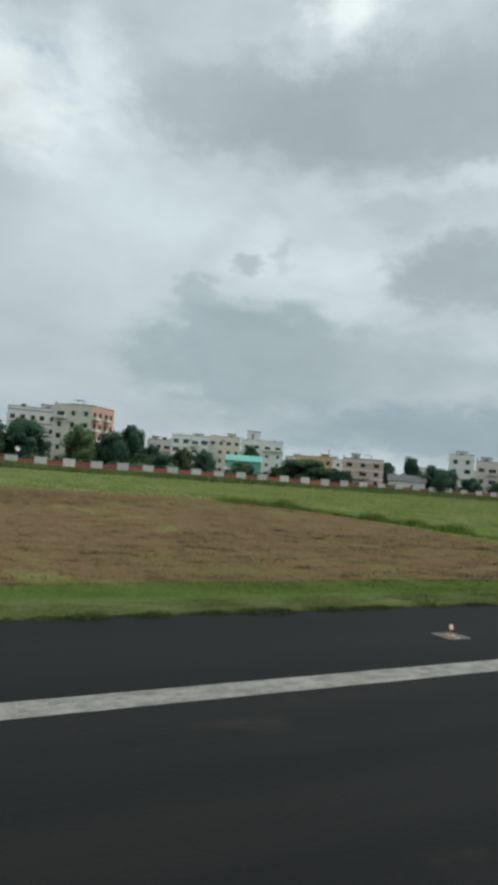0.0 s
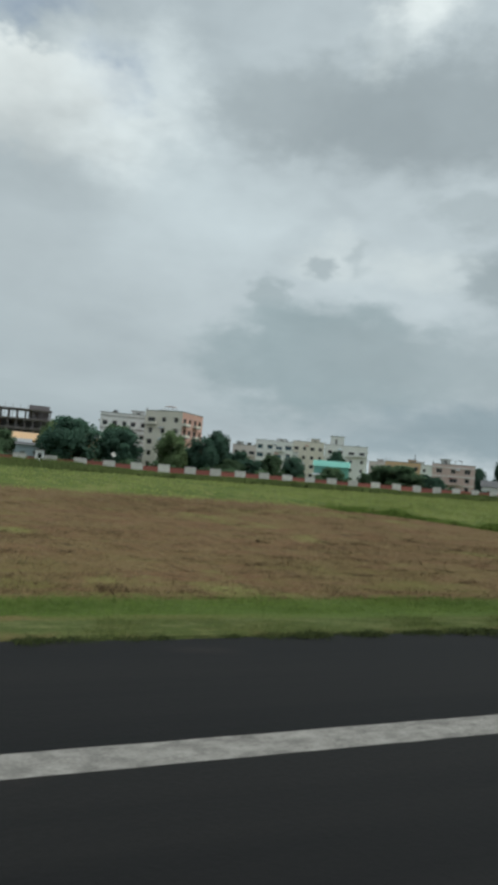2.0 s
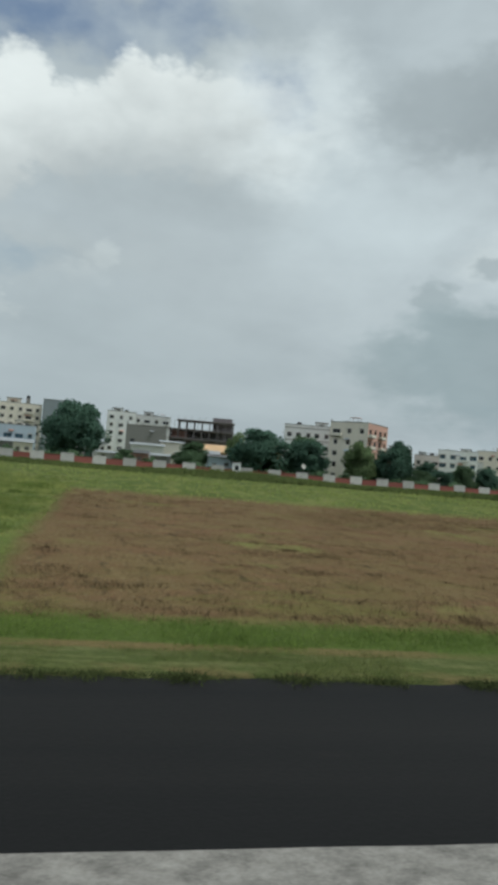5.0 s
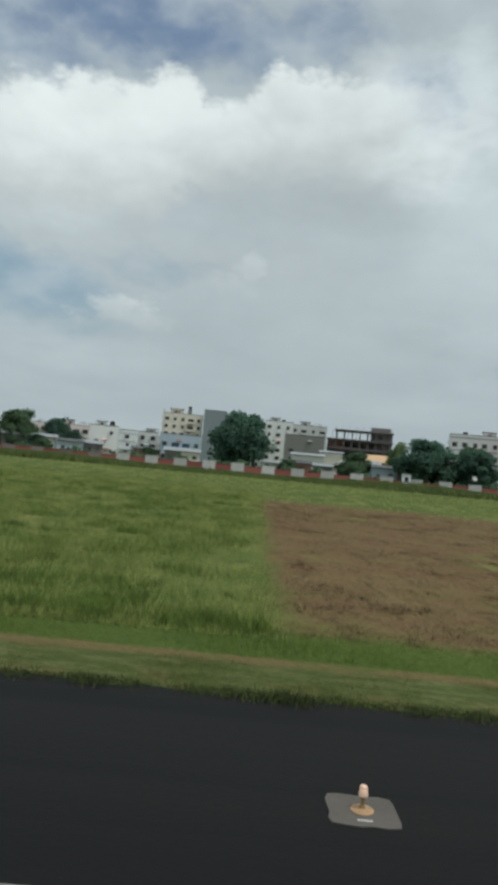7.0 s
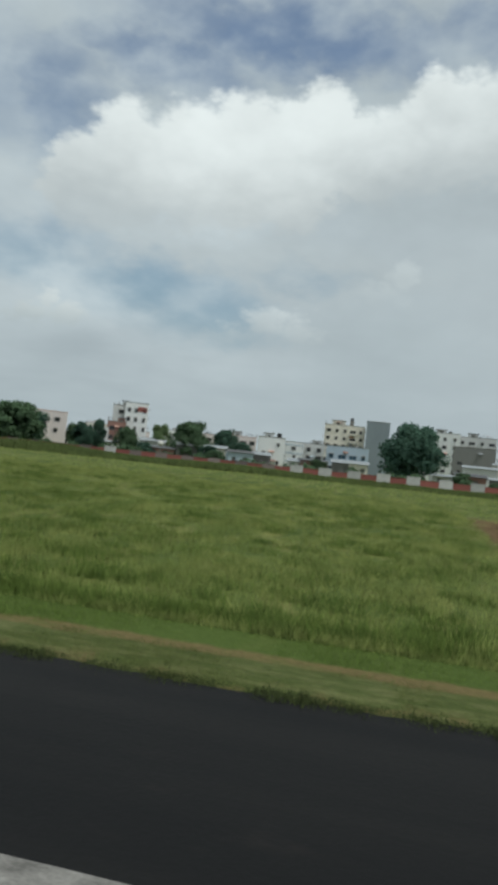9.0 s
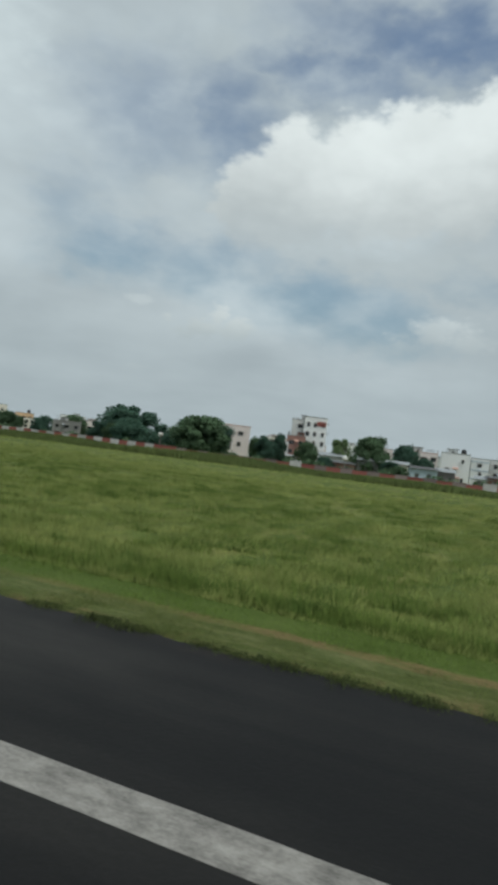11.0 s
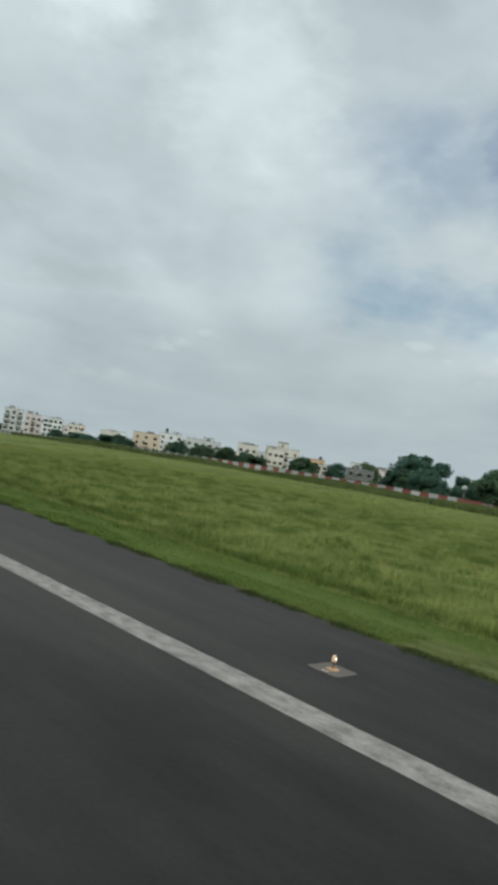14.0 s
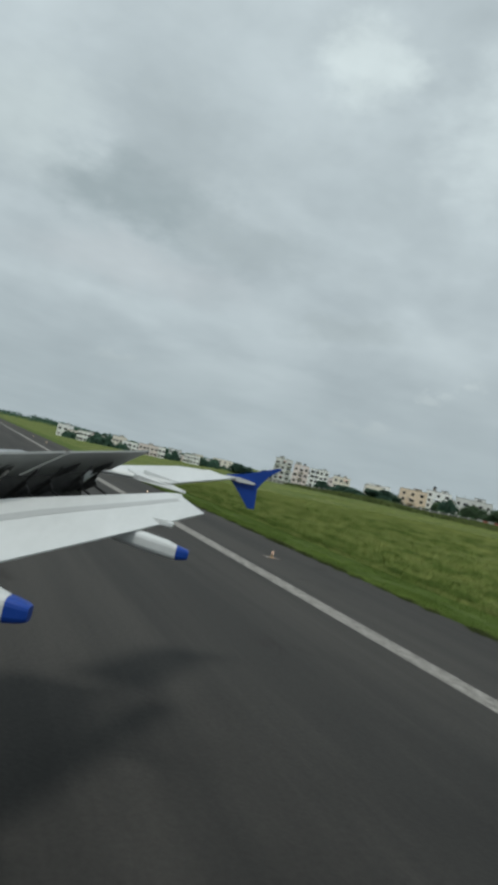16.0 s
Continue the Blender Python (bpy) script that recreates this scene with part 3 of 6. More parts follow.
def turned(bm, profile, sides=16, centre=(0, 0)):
    """A body of revolution about a vertical axis, from rows of radius and height."""
    rings = []
    for r, h in profile:
        rings.append([bm.verts.new((centre[0] + r * math.cos(2 * math.pi * i / sides), centre[1] + r * math.sin(2 * math.pi * i / sides), h)) for i in range(sides)])
    for a, b in zip(rings, rings[1:]):
        for i in range(sides):
            bm.faces.new((a[i], a[(i + 1) % sides], b[(i + 1) % sides], b[i]))
    bm.faces.new(list(reversed(rings[0])))
    bm.faces.new(rings[-1])
    return bm


def loft(bm, sections):
    """A closed skin through sections of equally many points, with end caps."""
    rings = [[bm.verts.new(p) for p in s] for s in sections]
    n = len(rings[0])
    for a, b in zip(rings, rings[1:]):
        for i in range(n):
            bm.faces.new((a[i], a[(i + 1) % n], b[(i + 1) % n], b[i]))
    bm.faces.new(rings[0])
    bm.faces.new(list(reversed(rings[-1])))
    return bm


def prism(bm, outline, axis, low, high):
    """A flat outline given in the two other axes, with thickness along one axis."""
    def at(u, v, w):
        return {"x": (w, u, v), "y": (u, w, v), "z": (u, v, w)}[axis]
    return loft(bm, [[at(u, v, w) for u, v in outline] for w in (low, high)])


# ---- ground ----
def rise(x, y):
    """Height of the land: level by the runway, rising gently to the boundary wall, falling away to the west."""
    if y < 12:
        return 0.0
    h = 2.9 * min(1.0, (y - 12) / 143) + (0.012 * (min(y, 270) - 155) if y > 155 else 0)
    return h * max(0.0, min(1.0, (x + 520) / 340)) - 3.0 * max(0.0, min(1.0, (-x - 240) / 250)) * max(0.0, min(1.0, (y - 10) / 30))


def make_ground():
    xs = [-4500, -3000, -2000, -1400, -1000, -800] + list(range(-640, 400, 16)) + [450, 520, 640, 800, 1100, 1600, 2400, 3500, 4500]
    ys = [-4500, -2500, -1200, -600, -300, -150, -90, -62, -56, -52.04, -51.96, 5.9, 6.1, 9, 12, 16, 22, 30, 40, 55, 70, 90, 110, 130, 155, 175, 200, 240, 270, 330, 420, 600, 900, 1500, 2500, 4500]
    bm = bmesh.new()
    grid = []
    for y in ys:
        row = []
        for x in xs:
            z = rise(x, y) - 0.02
            if -52 < y < 6:
                z = -0.30
            elif 12 < y < 1000 and abs(x) < 700:
                z += 0.10 * noise.noise((x * 0.05, y * 0.06, 0.0)) * min(1, (y - 12) / 20)
            row.append(bm.verts.new((x, y, z)))
        grid.append(row)
    for a, b in zip(grid, grid[1:]):
        for i in range(len(xs) - 1):
            bm.faces.new((a[i], a[i + 1], b[i + 1], b[i]))
    tagged(finish("ground", bm, GROUND, smooth=True), "green airfield grass with a dry mown brown field", "ground", kind="structure")


def make_runway():
    bm = bmesh.new()
    rng = random.Random(5)
    # the edge of the asphalt is frayed by the grass
    xs = [-3500, -2000, -1000, -500] + [-300 + 0.7 * i for i in range(int(420 / 0.7))] + [125, 300, 1000, 2500, 3500]
    rows = [(-52.0, 0), (-0.9, 0), (0.0, 0), (6.05, 0), (7.0, 1)]
    grid = []
    for y, frayed in rows:
        grid.append([bm.verts.new((x, y + (rng.uniform(-0.12, 0.10) + 0.14 * noise.noise((x * 0.25, 0, 0)) + 0.16 * noise.noise((x * 0.9, 3, 0)) if frayed else 0), 0.0)) for x in xs])
    for a, b in zip(grid, grid[1:]):
        for i in range(len(xs) - 1):
            bm.faces.new((a[i], a[i + 1], b[i + 1], b[i]))
    edges = [e for e in bm.edges if e.is_boundary]
    low = bmesh.ops.extrude_edge_only(bm, edges=edges)["geom"]
    for v in low:
        if isinstance(v, bmesh.types.BMVert):
            v.co.z = -0.12
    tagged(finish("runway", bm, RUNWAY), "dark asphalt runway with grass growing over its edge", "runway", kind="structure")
    for name, y0, y1 in (("edge_stripe", -0.92, 0.0), ("edge_stripe", -45.92, -45.0)):
        bm = bmesh.new()
        n = 700
        lows, highs = [], []
        for i in range(n + 1):
            x = -320 + 460 * i / n if 0 < i < n else (-3000 if i == 0 else 3000)
            j = 0.012
            lows.append(bm.verts.new((x, y0 + rng.uniform(-j, j), 0.004)))
            highs.append(bm.verts.new((x, y1 + rng.uniform(-j, j), 0.004)))
        for i in range(n):
            bm.faces.new((lows[i], lows[i + 1], highs[i + 1], highs[i]))
        ob = finish(name, bm, STRIPE)
        tagged(ob, "worn white painted stripe along the runway edge", "marking", kind="structure")


make_ground()
make_runway()


# ---- runway edge lights on their concrete pads ----
def make_edge_light(m):
    pad = thing("light_pad", m, "rough square concrete pad set in the asphalt", "pad", "pads under the runway lights")
    rng = random.Random(3)
    outline = []
    for u, v in ((-1, -1), (1, -1), (1, 1), (-1, 1)):
        nxt = {(-1, -1): (1, -1), (1, -1): (1, 1), (1, 1): (-1, 1), (-1, 1): (-1, -1)}[(u, v)]
        for k in range(5):
            f = k / 5
            inset = 0.93 if k == 0 else 1.0
            outline.append(((u + (nxt[0] - u) * f) * 0.48 * inset + rng.uniform(-0.022, 0.022), (v + (nxt[1] - v) * f) * 0.45 * inset + rng.uniform(-0.022, 0.022)))
    part("slab", prism(bmesh.new(), outline, "z", -0.2, 0.015), CONCRETE, pad)
    bm = bmesh.new()
    for i in range(5):
        box(bm, -0.10 + i * 0.042, -0.32, 0.0151, -0.072 + i * 0.042, -0.27, 0.0185)
    part("stencil_mark", bm, WALL_PALE, pad, "small pale stencilled bars")
    light = thing("runway_edge_light", m, "short orange runway edge light on a bolted base plate", "runway light", "runway edge lights")
    bm = bmesh.new()
    turned(bm, ((0.165, 0.015), (0.165, 0.026), (0.145, 0.036), (0.06, 0.045), (0.05, 0.055)), 24)
    for k in range(6):
        a = k * math.pi / 3
        rod(bm, (0.108 * math.cos(a), 0.108 * math.sin(a), 0.03), (0.108 * math.cos(a), 0.108 * math.sin(a), 0.052), 0.010, sides=6)
    part("flange", bm, LAMP_ORANGE, light, "bolted round orange base plate")
    part("stem", turned(bmesh.new(), ((0.045, 0.045), (0.045, 0.075), (0.026, 0.085), (0.026, 0.185), (0.036, 0.195), (0.036, 0.21)), 16), BRASS, light, "thin brass stem")
    part("lamp_head", turned(bmesh.new(), ((0.040, 0.205), (0.062, 0.212), (0.066, 0.232), (0.060, 0.27), (0.053, 0.325)), 20), LAMP_GLASS, light, "pale peach tapered glass lamp", True)
    part("cap", turned(bmesh.new(), ((0.054, 0.324), (0.054, 0.336), (0.044, 0.352), (0.022, 0.362), (0.006, 0.364)), 20), LAMP_GLASS, light, "rounded pale cap", True)
    part("lens", rod(bmesh.new(), (0.040, 0, 0.268), (0.0585, 0, 0.268), 0.02, 0.018, 12), LAMP_LENS, light, "bright lens facing along the runway")
    return pad, light


PAD, LIGHT = make_edge_light(pose(1.93, 2.43, 0))
for k, lx in enumerate((61.6, 32.36, -27.48, -56.43, *[-56.43 - 29.2 * i for i in range(1, 24)])):
    copy_thing(PAD, pose(lx, 2.62, 0, 0, 0, (k * 37) % 7 - 3))
    copy_thing(LIGHT, pose(lx, 2.62, 0, 0, 0, (k * 5) % 9 - 4))


# ---- the airliner's wing ----
WING_FRAME = pose(-20.244, -14.65, 0, 0, 0, 67.83 + 1.95 + 90)


def foil(lat, lead, trail, z_lead, z_trail, thick, tail=0.02, n=9):
    """A wing section at one distance from the cabin: rounded nose, cambered top, thin tail."""
    top, low = [], []
    for i in range(n + 1):
        s = i / n
        f = lead + (trail - lead) * s
        mid = z_lead + (z_trail - z_lead) * s
        half = thick * (1.48 * math.sqrt(s) - 0.63 * s - 1.76 * s ** 2 + 1.42 * s ** 3 - 0.51 * s ** 4) * 1.0
        half = max(half, tail / 2)
        top.append((lat, f, mid + half * 1.25))
        low.append((lat, f, mid - half * 0.8))
    return top + list(reversed(low[1:]))


def along(lat, rows):
    """Values between two stations of the wing."""
    (a, *u), (b, *v) = rows
    f = (lat - a) / (b - a)
    return [p + (q - p) * f for p, q in zip(u, v)]


SPAR = ((11.7, 1.80, 4.03), (1.0, 5.20, 3.02))


def make_wing():
    wing = thing("airliner_wing", WING_FRAME, "white airliner wing with raised grey spoilers and blue tip", "aircraft wing")
    inner = [foil(lat, *along(lat, ((11.7, 3.25, 1.96), (1.0, 8.9, 5.36))), *along(lat, ((11.7, 3.90, 3.86), (1.0, 2.80, 2.78))), 0.15 + (11.7 - lat) * 0.035, 0.24) for lat in (11.7, 9.0, 6.0, 3.5, 1.0)]
    part("wing_box", loft(bmesh.new(), inner), WING_GREY, wing, "grey upper wing skin", True)
    outer = []
    for lat in (12.2, 13.0, 14.3, 15.1, 15.42):
        lead, trail, zl, zt = along(lat, ((11.72, 2.62, 0.98, 3.94, 3.99), (15.4, 0.95, -0.32, 4.27, 4.30)))
        if lat > 15.2:
            lead -= 0.12
        outer.append(foil(lat, lead, trail, zl, zt, 0.095 if lat < 15.2 else 0.07, 0.03))
    outboard = part("outer_wing", loft(bmesh.new(), outer), WING_WHITE, wing, "white outer wing skin", True)
    # aileron, set off by a dark gap
    bm = bmesh.new()
    rows = []
    for lat in (12.45, 15.0):
        lead, trail, zl, zt = along(lat, ((11.72, 1.62, 0.95, 4.075, 4.003), (15.4, 0.12, -0.35, 4.375, 4.315)))
        rows.append([(lat, lead, zl + 0.02), (lat, trail, zt + 0.012), (lat, trail, zt - 0.012), (lat, lead, zl - 0.05)])
    part("aileron", loft(bm, rows), WING_WHITE, wing)
    # inboard end of the outer wing runs aft as a white cuff over the flap end
    bm = bmesh.new()
    loft(bm, [[(12.1, 1.38, 4.06), (12.06, 0.72, 3.99), (12.0, 0.52, 3.955), (12.0, 0.52, 3.93), (12.1, 1.38, 3.98)],
              [(12.45, 1.60, 4.12), (12.36, 0.80, 4.02), (12.2, 0.55, 3.965), (12.2, 0.55, 3.94), (12.45, 1.60, 3.98)]])
    part("flap_end_cuff", bm, WING_WHITE, wing)
    # spoilers, hinged at the front and standing up
    stations = ((2.3, 4.55), (4.65, 6.95), (7.05, 9.30), (9.40, 11.76))
    for low, high in stations:
        def row(lat):
            f, z = along(lat, SPAR)
            back, up = 0.56, 0.45
            return [(lat, f, z + 0.02), (lat, f - back * 0.5, z + up * 0.53), (lat, f - back, z + up), (lat, f - back + 0.02, z + up + 0.02), (lat, f - back * 0.5 + 0.04, z + up * 0.53 + 0.07), (lat, f + 0.04, z + 0.07)]
        spoiler = part("spoiler", loft(bmesh.new(), [row(low), row((low + high) / 2), row(high)]), SPOILER_GREY, wing, "raised dark grey spoiler panel")
        for k in range(2):
            lat = low + (high - low) * (0.3 + 0.4 * k)
            f, z = along(lat, SPAR)
            bm = bmesh.new()
            prism(bm, ((f - 0.05, z - 0.03), (f - 0.30, z + 0.14), (f - 0.36, z + 0.26), (f - 0.10, z + 0.10)), "x", lat - 0.02, lat + 0.02)
            part("hinge_bracket", bm, DARK_METAL, spoiler)
    # dark bay behind the rear spar with its gear
    bm = bmesh.new()
    loft(bm, [[(lat, f + 0.06, z + 0.015), (lat, f + 0.03, z - 0.42), (lat, f + 0.10, z - 0.42), (lat, f + 0.12, z + 0.0)] for lat, (f, z) in ((a, along(a, SPAR)) for a in (1.0, 11.1))])
    part("rear_spar", bm, DARK_METAL, wing, "dark rear spar of the flap bay")
    bm = bmesh.new()
    loft(bm, [[(lat, f + 0.10, z - 0.40), (lat, f - 0.62, z - 0.36), (lat, f - 0.64, z - 0.40), (lat, f + 0.10, z - 0.46)] for lat, (f, z) in ((a, along(a, SPAR)) for a in (1.0, 10.9))])
    part("bay_floor", bm, DARK_METAL, wing)
    rng = random.Random(8)
    for k in range(15):
        lat = 2.6 + k * 0.6 + rng.uniform(-0.12, 0.12)
        f, z = along(lat, SPAR)
        bm = bmesh.new()
        rod(bm, (lat, f + 0.0, z - 0.26), (lat - 0.10, f - 0.24, z + 0.02), 0.034)
        rod(bm, (lat - 0.08, f - 0.20, z - 0.02), (lat - 0.14, f - 0.36, z + 0.20), 0.016)
        rod(bm, (lat + 0.18, f - 0.02, z - 0.22), (lat + 0.20, f - 0.20, z - 0.10), 0.06, 0.05, 10)
        part("spoiler_actuator", bm, STEEL if k % 5 == 0 else DARK_METAL, wing)
        bm = bmesh.new()
        rod(bm, (lat + 0.25, f - 0.05, z - 0.10), (lat + 0.34, f - 0.60, z - 0.36), 0.018)
        rod(bm, (lat + 0.12, f - 0.05, z - 0.20), (lat + 0.62, f - 0.10, z - 0.16), 0.03)
        part("flap_linkage", bm, DARK_METAL, wing)
    # flap
    def flap_rows(lat, inset=0.0, lift=0.0):
        if lat > 8.5:
            lead, zl, trail, zt = along(lat, ((11.75, 0.74, 3.915, 0.15, 3.695), (8.5, 2.40, 3.615, 1.23, 3.39)))
        else:
            lead, zl, trail, zt = along(lat, ((8.5, 2.40, 3.615, 1.23, 3.39), (1.0, 5.20, 2.90, 3.74, 2.72)))
        return lead, zl, trail, zt
    rows = []
    for lat in (11.78, 11.6, 10.5, 9.5, 8.5, 6.0, 3.0, 1.0):
        lead, zl, trail, zt = flap_rows(lat)
        c, d = lead - trail, zl - zt
        if lat > 11.7:
            lead -= 0.12
        rows.append([(lat, lead, zl - 0.06), (lat, lead - 0.05 * c, zl + 0.012), (lat, trail + 0.65 * c, zt + d * 0.80), (lat, trail + 0.3 * c, zt + d * 0.38), (lat, trail, zt + 0.008), (lat, trail, zt - 0.008), (lat, trail + 0.4 * c, zt + d * 0.2 - 0.06), (lat, lead - 0.02 * c, zl - 0.17)])
    flap = part("flap", loft(bmesh.new(), rows), WING_WHITE, wing, "white lowered flap with a grey band")
    bm = bmesh.new()
    rows = []
    for lat in (11.55, 10.5, 9.5, 8.5, 6.0, 3.0, 1.02):
        lead, zl, trail, zt = flap_rows(lat)
        c, d = lead - trail, zl - zt
        rows.append([(lat, trail + 0.64 * c, zt + d * 0.785 + 0.004), (lat, trail + 0.54 * c, zt + d * 0.662 + 0.004), (lat, trail + 0.54 * c, zt + d * 0.662 + 0.009), (lat, trail + 0.64 * c, zt + d * 0.785 + 0.009)])
    part("seal_band", loft(bm, rows), WING_BAND, flap, "grey band along the flap")
    # flap track fairings with blue ends
    for lat, tip, z, size in ((9.57, 0.20, 3.28, 1.0), (6.24, 1.33, 2.96, 1.22), (2.9, 2.5, 2.60, 1.3)):
        def ring(f, high, low, half, n=16):
            mid, h = (high + low) / 2, (high - low) / 2
            turn = [(math.cos(2 * math.pi * (i + 0.5) / n), math.sin(2 * math.pi * (i + 0.5) / n)) for i in range(n)]
            return [(lat + half * math.copysign(abs(c) ** 0.55, c), f, z + mid + h * math.copysign(abs(s) ** 0.55, s)) for c, s in turn]
        body = [ring(tip + a * size, b * size, c * size, d * size) for a, b, c, d in ((1.75, 0.22, 0.12, 0.08), (1.35, 0.22, 0.06, 0.13), (0.98, 0.20, 0.0, 0.15), (0.63, 0.18, -0.045, 0.155), (0.30, 0.14, -0.08, 0.135), (0.165, 0.10, -0.088, 0.112))]
        fairing = part("flap_track_fairing", loft(bmesh.new(), body), WING_WHITE, wing, "white flap track fairing with a blue end")
        end = [ring(tip + a * size, b * size, c * size, d * size) for a, b, c, d in ((0.163, 0.102, -0.087, 0.112), (0.08, 0.087, -0.076, 0.098), (0.03, 0.075, -0.065, 0.085), (0.0, 0.06, -0.05, 0.07))]
        part("tail_cone", loft(bmesh.new(), end), BLUE, fairing, "blue painted tail cone")
    lead, zl, trail, zt = flap_rows(10.3)
    tab = bmesh.new()
    box(tab, 10.12, trail - 0.12, zt - 0.03, 10.45, trail + 0.22, zt + 0.025, 0.012)
    box(tab, 10.18, trail - 0.04, zt + 0.02, 10.38, trail + 0.20, zt + 0.05, 0.012)
    part("flap_tab", tab, WING_WHITE, flap, "small stepped tab over the flap track")
    # tip fence
    part("tip_fence", prism(bmesh.new(), ((-0.10, 4.35), (-0.45, 4.43), (-1.18, 4.715), (-1.24, 4.695), (-1.00, 4.50), (-0.87, 4.30), (-0.80, 4.18), (-0.83, 3.735), (-0.68, 3.735), (-0.45, 4.00), (-0.20, 4.26)), "x", 15.42, 15.47), BLUE, wing, "blue wing tip fence")
    part("tip_lamp_housing", prism(bmesh.new(), ((-0.05, 4.28), (-0.10, 4.33), (-0.40, 4.34), (-0.74, 4.29), (-0.72, 4.25), (-0.40, 4.24)), "x", 15.36, 15.417), WING_WHITE, wing, "white lamp housing")
    return wing


make_wing()


# ---- boundary wall ----
def make_wall():
    wall = thing("boundary_wall", pose(0, 155, 0), "red boundary wall with pale whitewashed bays, weathered", "wall", kind="structure")
    rng = random.Random(11)
    def slab(name, w, d, h, mat):
        bm = box(bmesh.new(), -w / 2, -d / 2, -0.8, w / 2, d / 2, h, 0.03)
        box(bm, -w / 2 - 0.02, -d / 2 - 0.06, h - 0.005, w / 2 + 0.02, d / 2 + 0.06, h + 0.10, 0.02)
        mesh = bpy.data.meshes.new(name)
        bm.to_mesh(mesh)
        bm.free()
        mesh.materials.append(mat)
        return mesh
    dull = slab("dull_bay", 2.95, 0.30, 1.75, WALL_DULL)
    grey = slab("grey_bay", 3.25, 0.24, 1.75, WALL_GREY)
    post = slab("pale_post", 0.9, 0.30, 2.0, WALL_PALE)
    red = slab("red_bay", 3.55, 0.22, 1.55, WALL_RED)
    pale = slab("pale_bay", 2.95, 0.36, 2.15, WALL_PALE)
    red_tall = slab("red_bay_tall", 3.25, 0.24, 2.05, WALL_RED)
    pale_tall = slab("pale_bay_tall", 3.25, 0.26, 2.08, WALL_PALE)
    centres = [-117.5 - 5.7 * k for k in range(54, -1, -1)] + [3.0 - 6.5 * k for k in range(17, 0, -1)] + [3.4 + 6.68 * k for k in range(18)] + [124.2 + 7.0 * k for k in range(30)]
    for a, b in zip(centres, centres[1:]):
        west = a < -112
        gap = Matrix.Diagonal(((b - a - 2.95) / 3.55 if not west else (b - a - 2.85) / 3.25, 1, 1, 1))
        slim = Matrix.Diagonal((2.85 / 3.25, 1, 1, 1)) if west else Matrix()
        if a < -222:
            # plain grey wall with pale posts beyond the striped stretch
            shared("pale_post", post, wall, pose(a, rng.uniform(-0.05, 0.05), rise(a, 155) + rng.uniform(-0.08, 0.05)))
            shared("grey_bay", grey, wall, pose((a + b) / 2, 0, rise((a + b) / 2, 155)) @ Matrix.Diagonal(((b - a - 0.9) / 3.25, 1, 1, 1)))
            continue
        for mesh, x, name, m in ((dull if -113 < a < -34 and round(a) % 5 else pale_tall if west else pale, a, "pale_bay", slim), ((red_tall if west else red), (a + b) / 2, "red_bay", gap)):
            shared(name, mesh, wall, pose(x, rng.uniform(-0.05, 0.05), rise(x, 155) + rng.uniform(-0.08, 0.05), 0, rng.uniform(-0.4, 0.4), 0) @ m)


make_wall()


def make_guard_post(x, y):
    z = rise(x, y)
    hut = thing("guard_post", pose(x, y, z, 0, 0, -8), "small white guard cabin beside the boundary wall", "hut")
    bm = bmesh.new()
    facade(bm, 1.9, 3.2, [(0.6, 1.5, 0.8, 1.0)], Matrix.Translation((-0.95, -0.9, 0)))
    for a in (90, 180, 270):
        facade(bm, 1.9 if a == 180 else 1.8, 3.2, [], Matrix.Rotation(radians(a), 4, "Z") @ Matrix.Translation((-0.95 if a == 180 else -0.9, -0.9 if a == 180 else -0.95, 0)))
    part("wall", bm, WHITE_WALL, hut)
    part("roof", box(bmesh.new(), -1.15, -1.1, 3.2, 1.15, 1.1, 3.36, 0.04), PARAPET, hut)
    part("pane", box(bmesh.new(), -0.35, -0.78, 1.5, 0.45, -0.74, 2.5), PANE, hut)


# ---- houses ----
def facade(bm, width, height, openings, m, depth=0.22):
    """A wall in the local x-z plane facing -y, with openings (x, z, w, h) that have real reveals."""
    xs = sorted({0.0, round(width, 3), *[round(v, 3) for o in openings for v in (o[0], o[0] + o[2])]})
    zs = sorted({0.0, round(height, 3), *[round(v, 3) for o in openings for v in (o[1], o[1] + o[3])]})
    cache = {}

    def vert(x, y, z):
        key = (round(x, 3), y, round(z, 3))
        if key not in cache:
            cache[key] = bm.verts.new(m @ Vector((x, y, z)))
        return cache[key]

    for x0, x1 in zip(xs, xs[1:]):
        for z0, z1 in zip(zs, zs[1:]):
            cx, cz = (x0 + x1) / 2, (z0 + z1) / 2
            if any(o[0] < cx < o[0] + o[2] and o[1] < cz < o[1] + o[3] for o in openings):
                continue
            bm.faces.new((vert(x0, 0, z0), vert(x1, 0, z0), vert(x1, 0, z1), vert(x0, 0, z1)))
    for x, z, w, h in openings:
        c = [(x, z), (x + w, z), (x + w, z + h), (x, z + h)]
        for (xa, za), (xb, zb) in zip(c, c[1:] + c[:1]):
            bm.faces.new((vert(xa, 0, za), vert(xb, 0, zb), vert(xb, depth, zb), vert(xa, depth, za)))


WINDOWS = {}


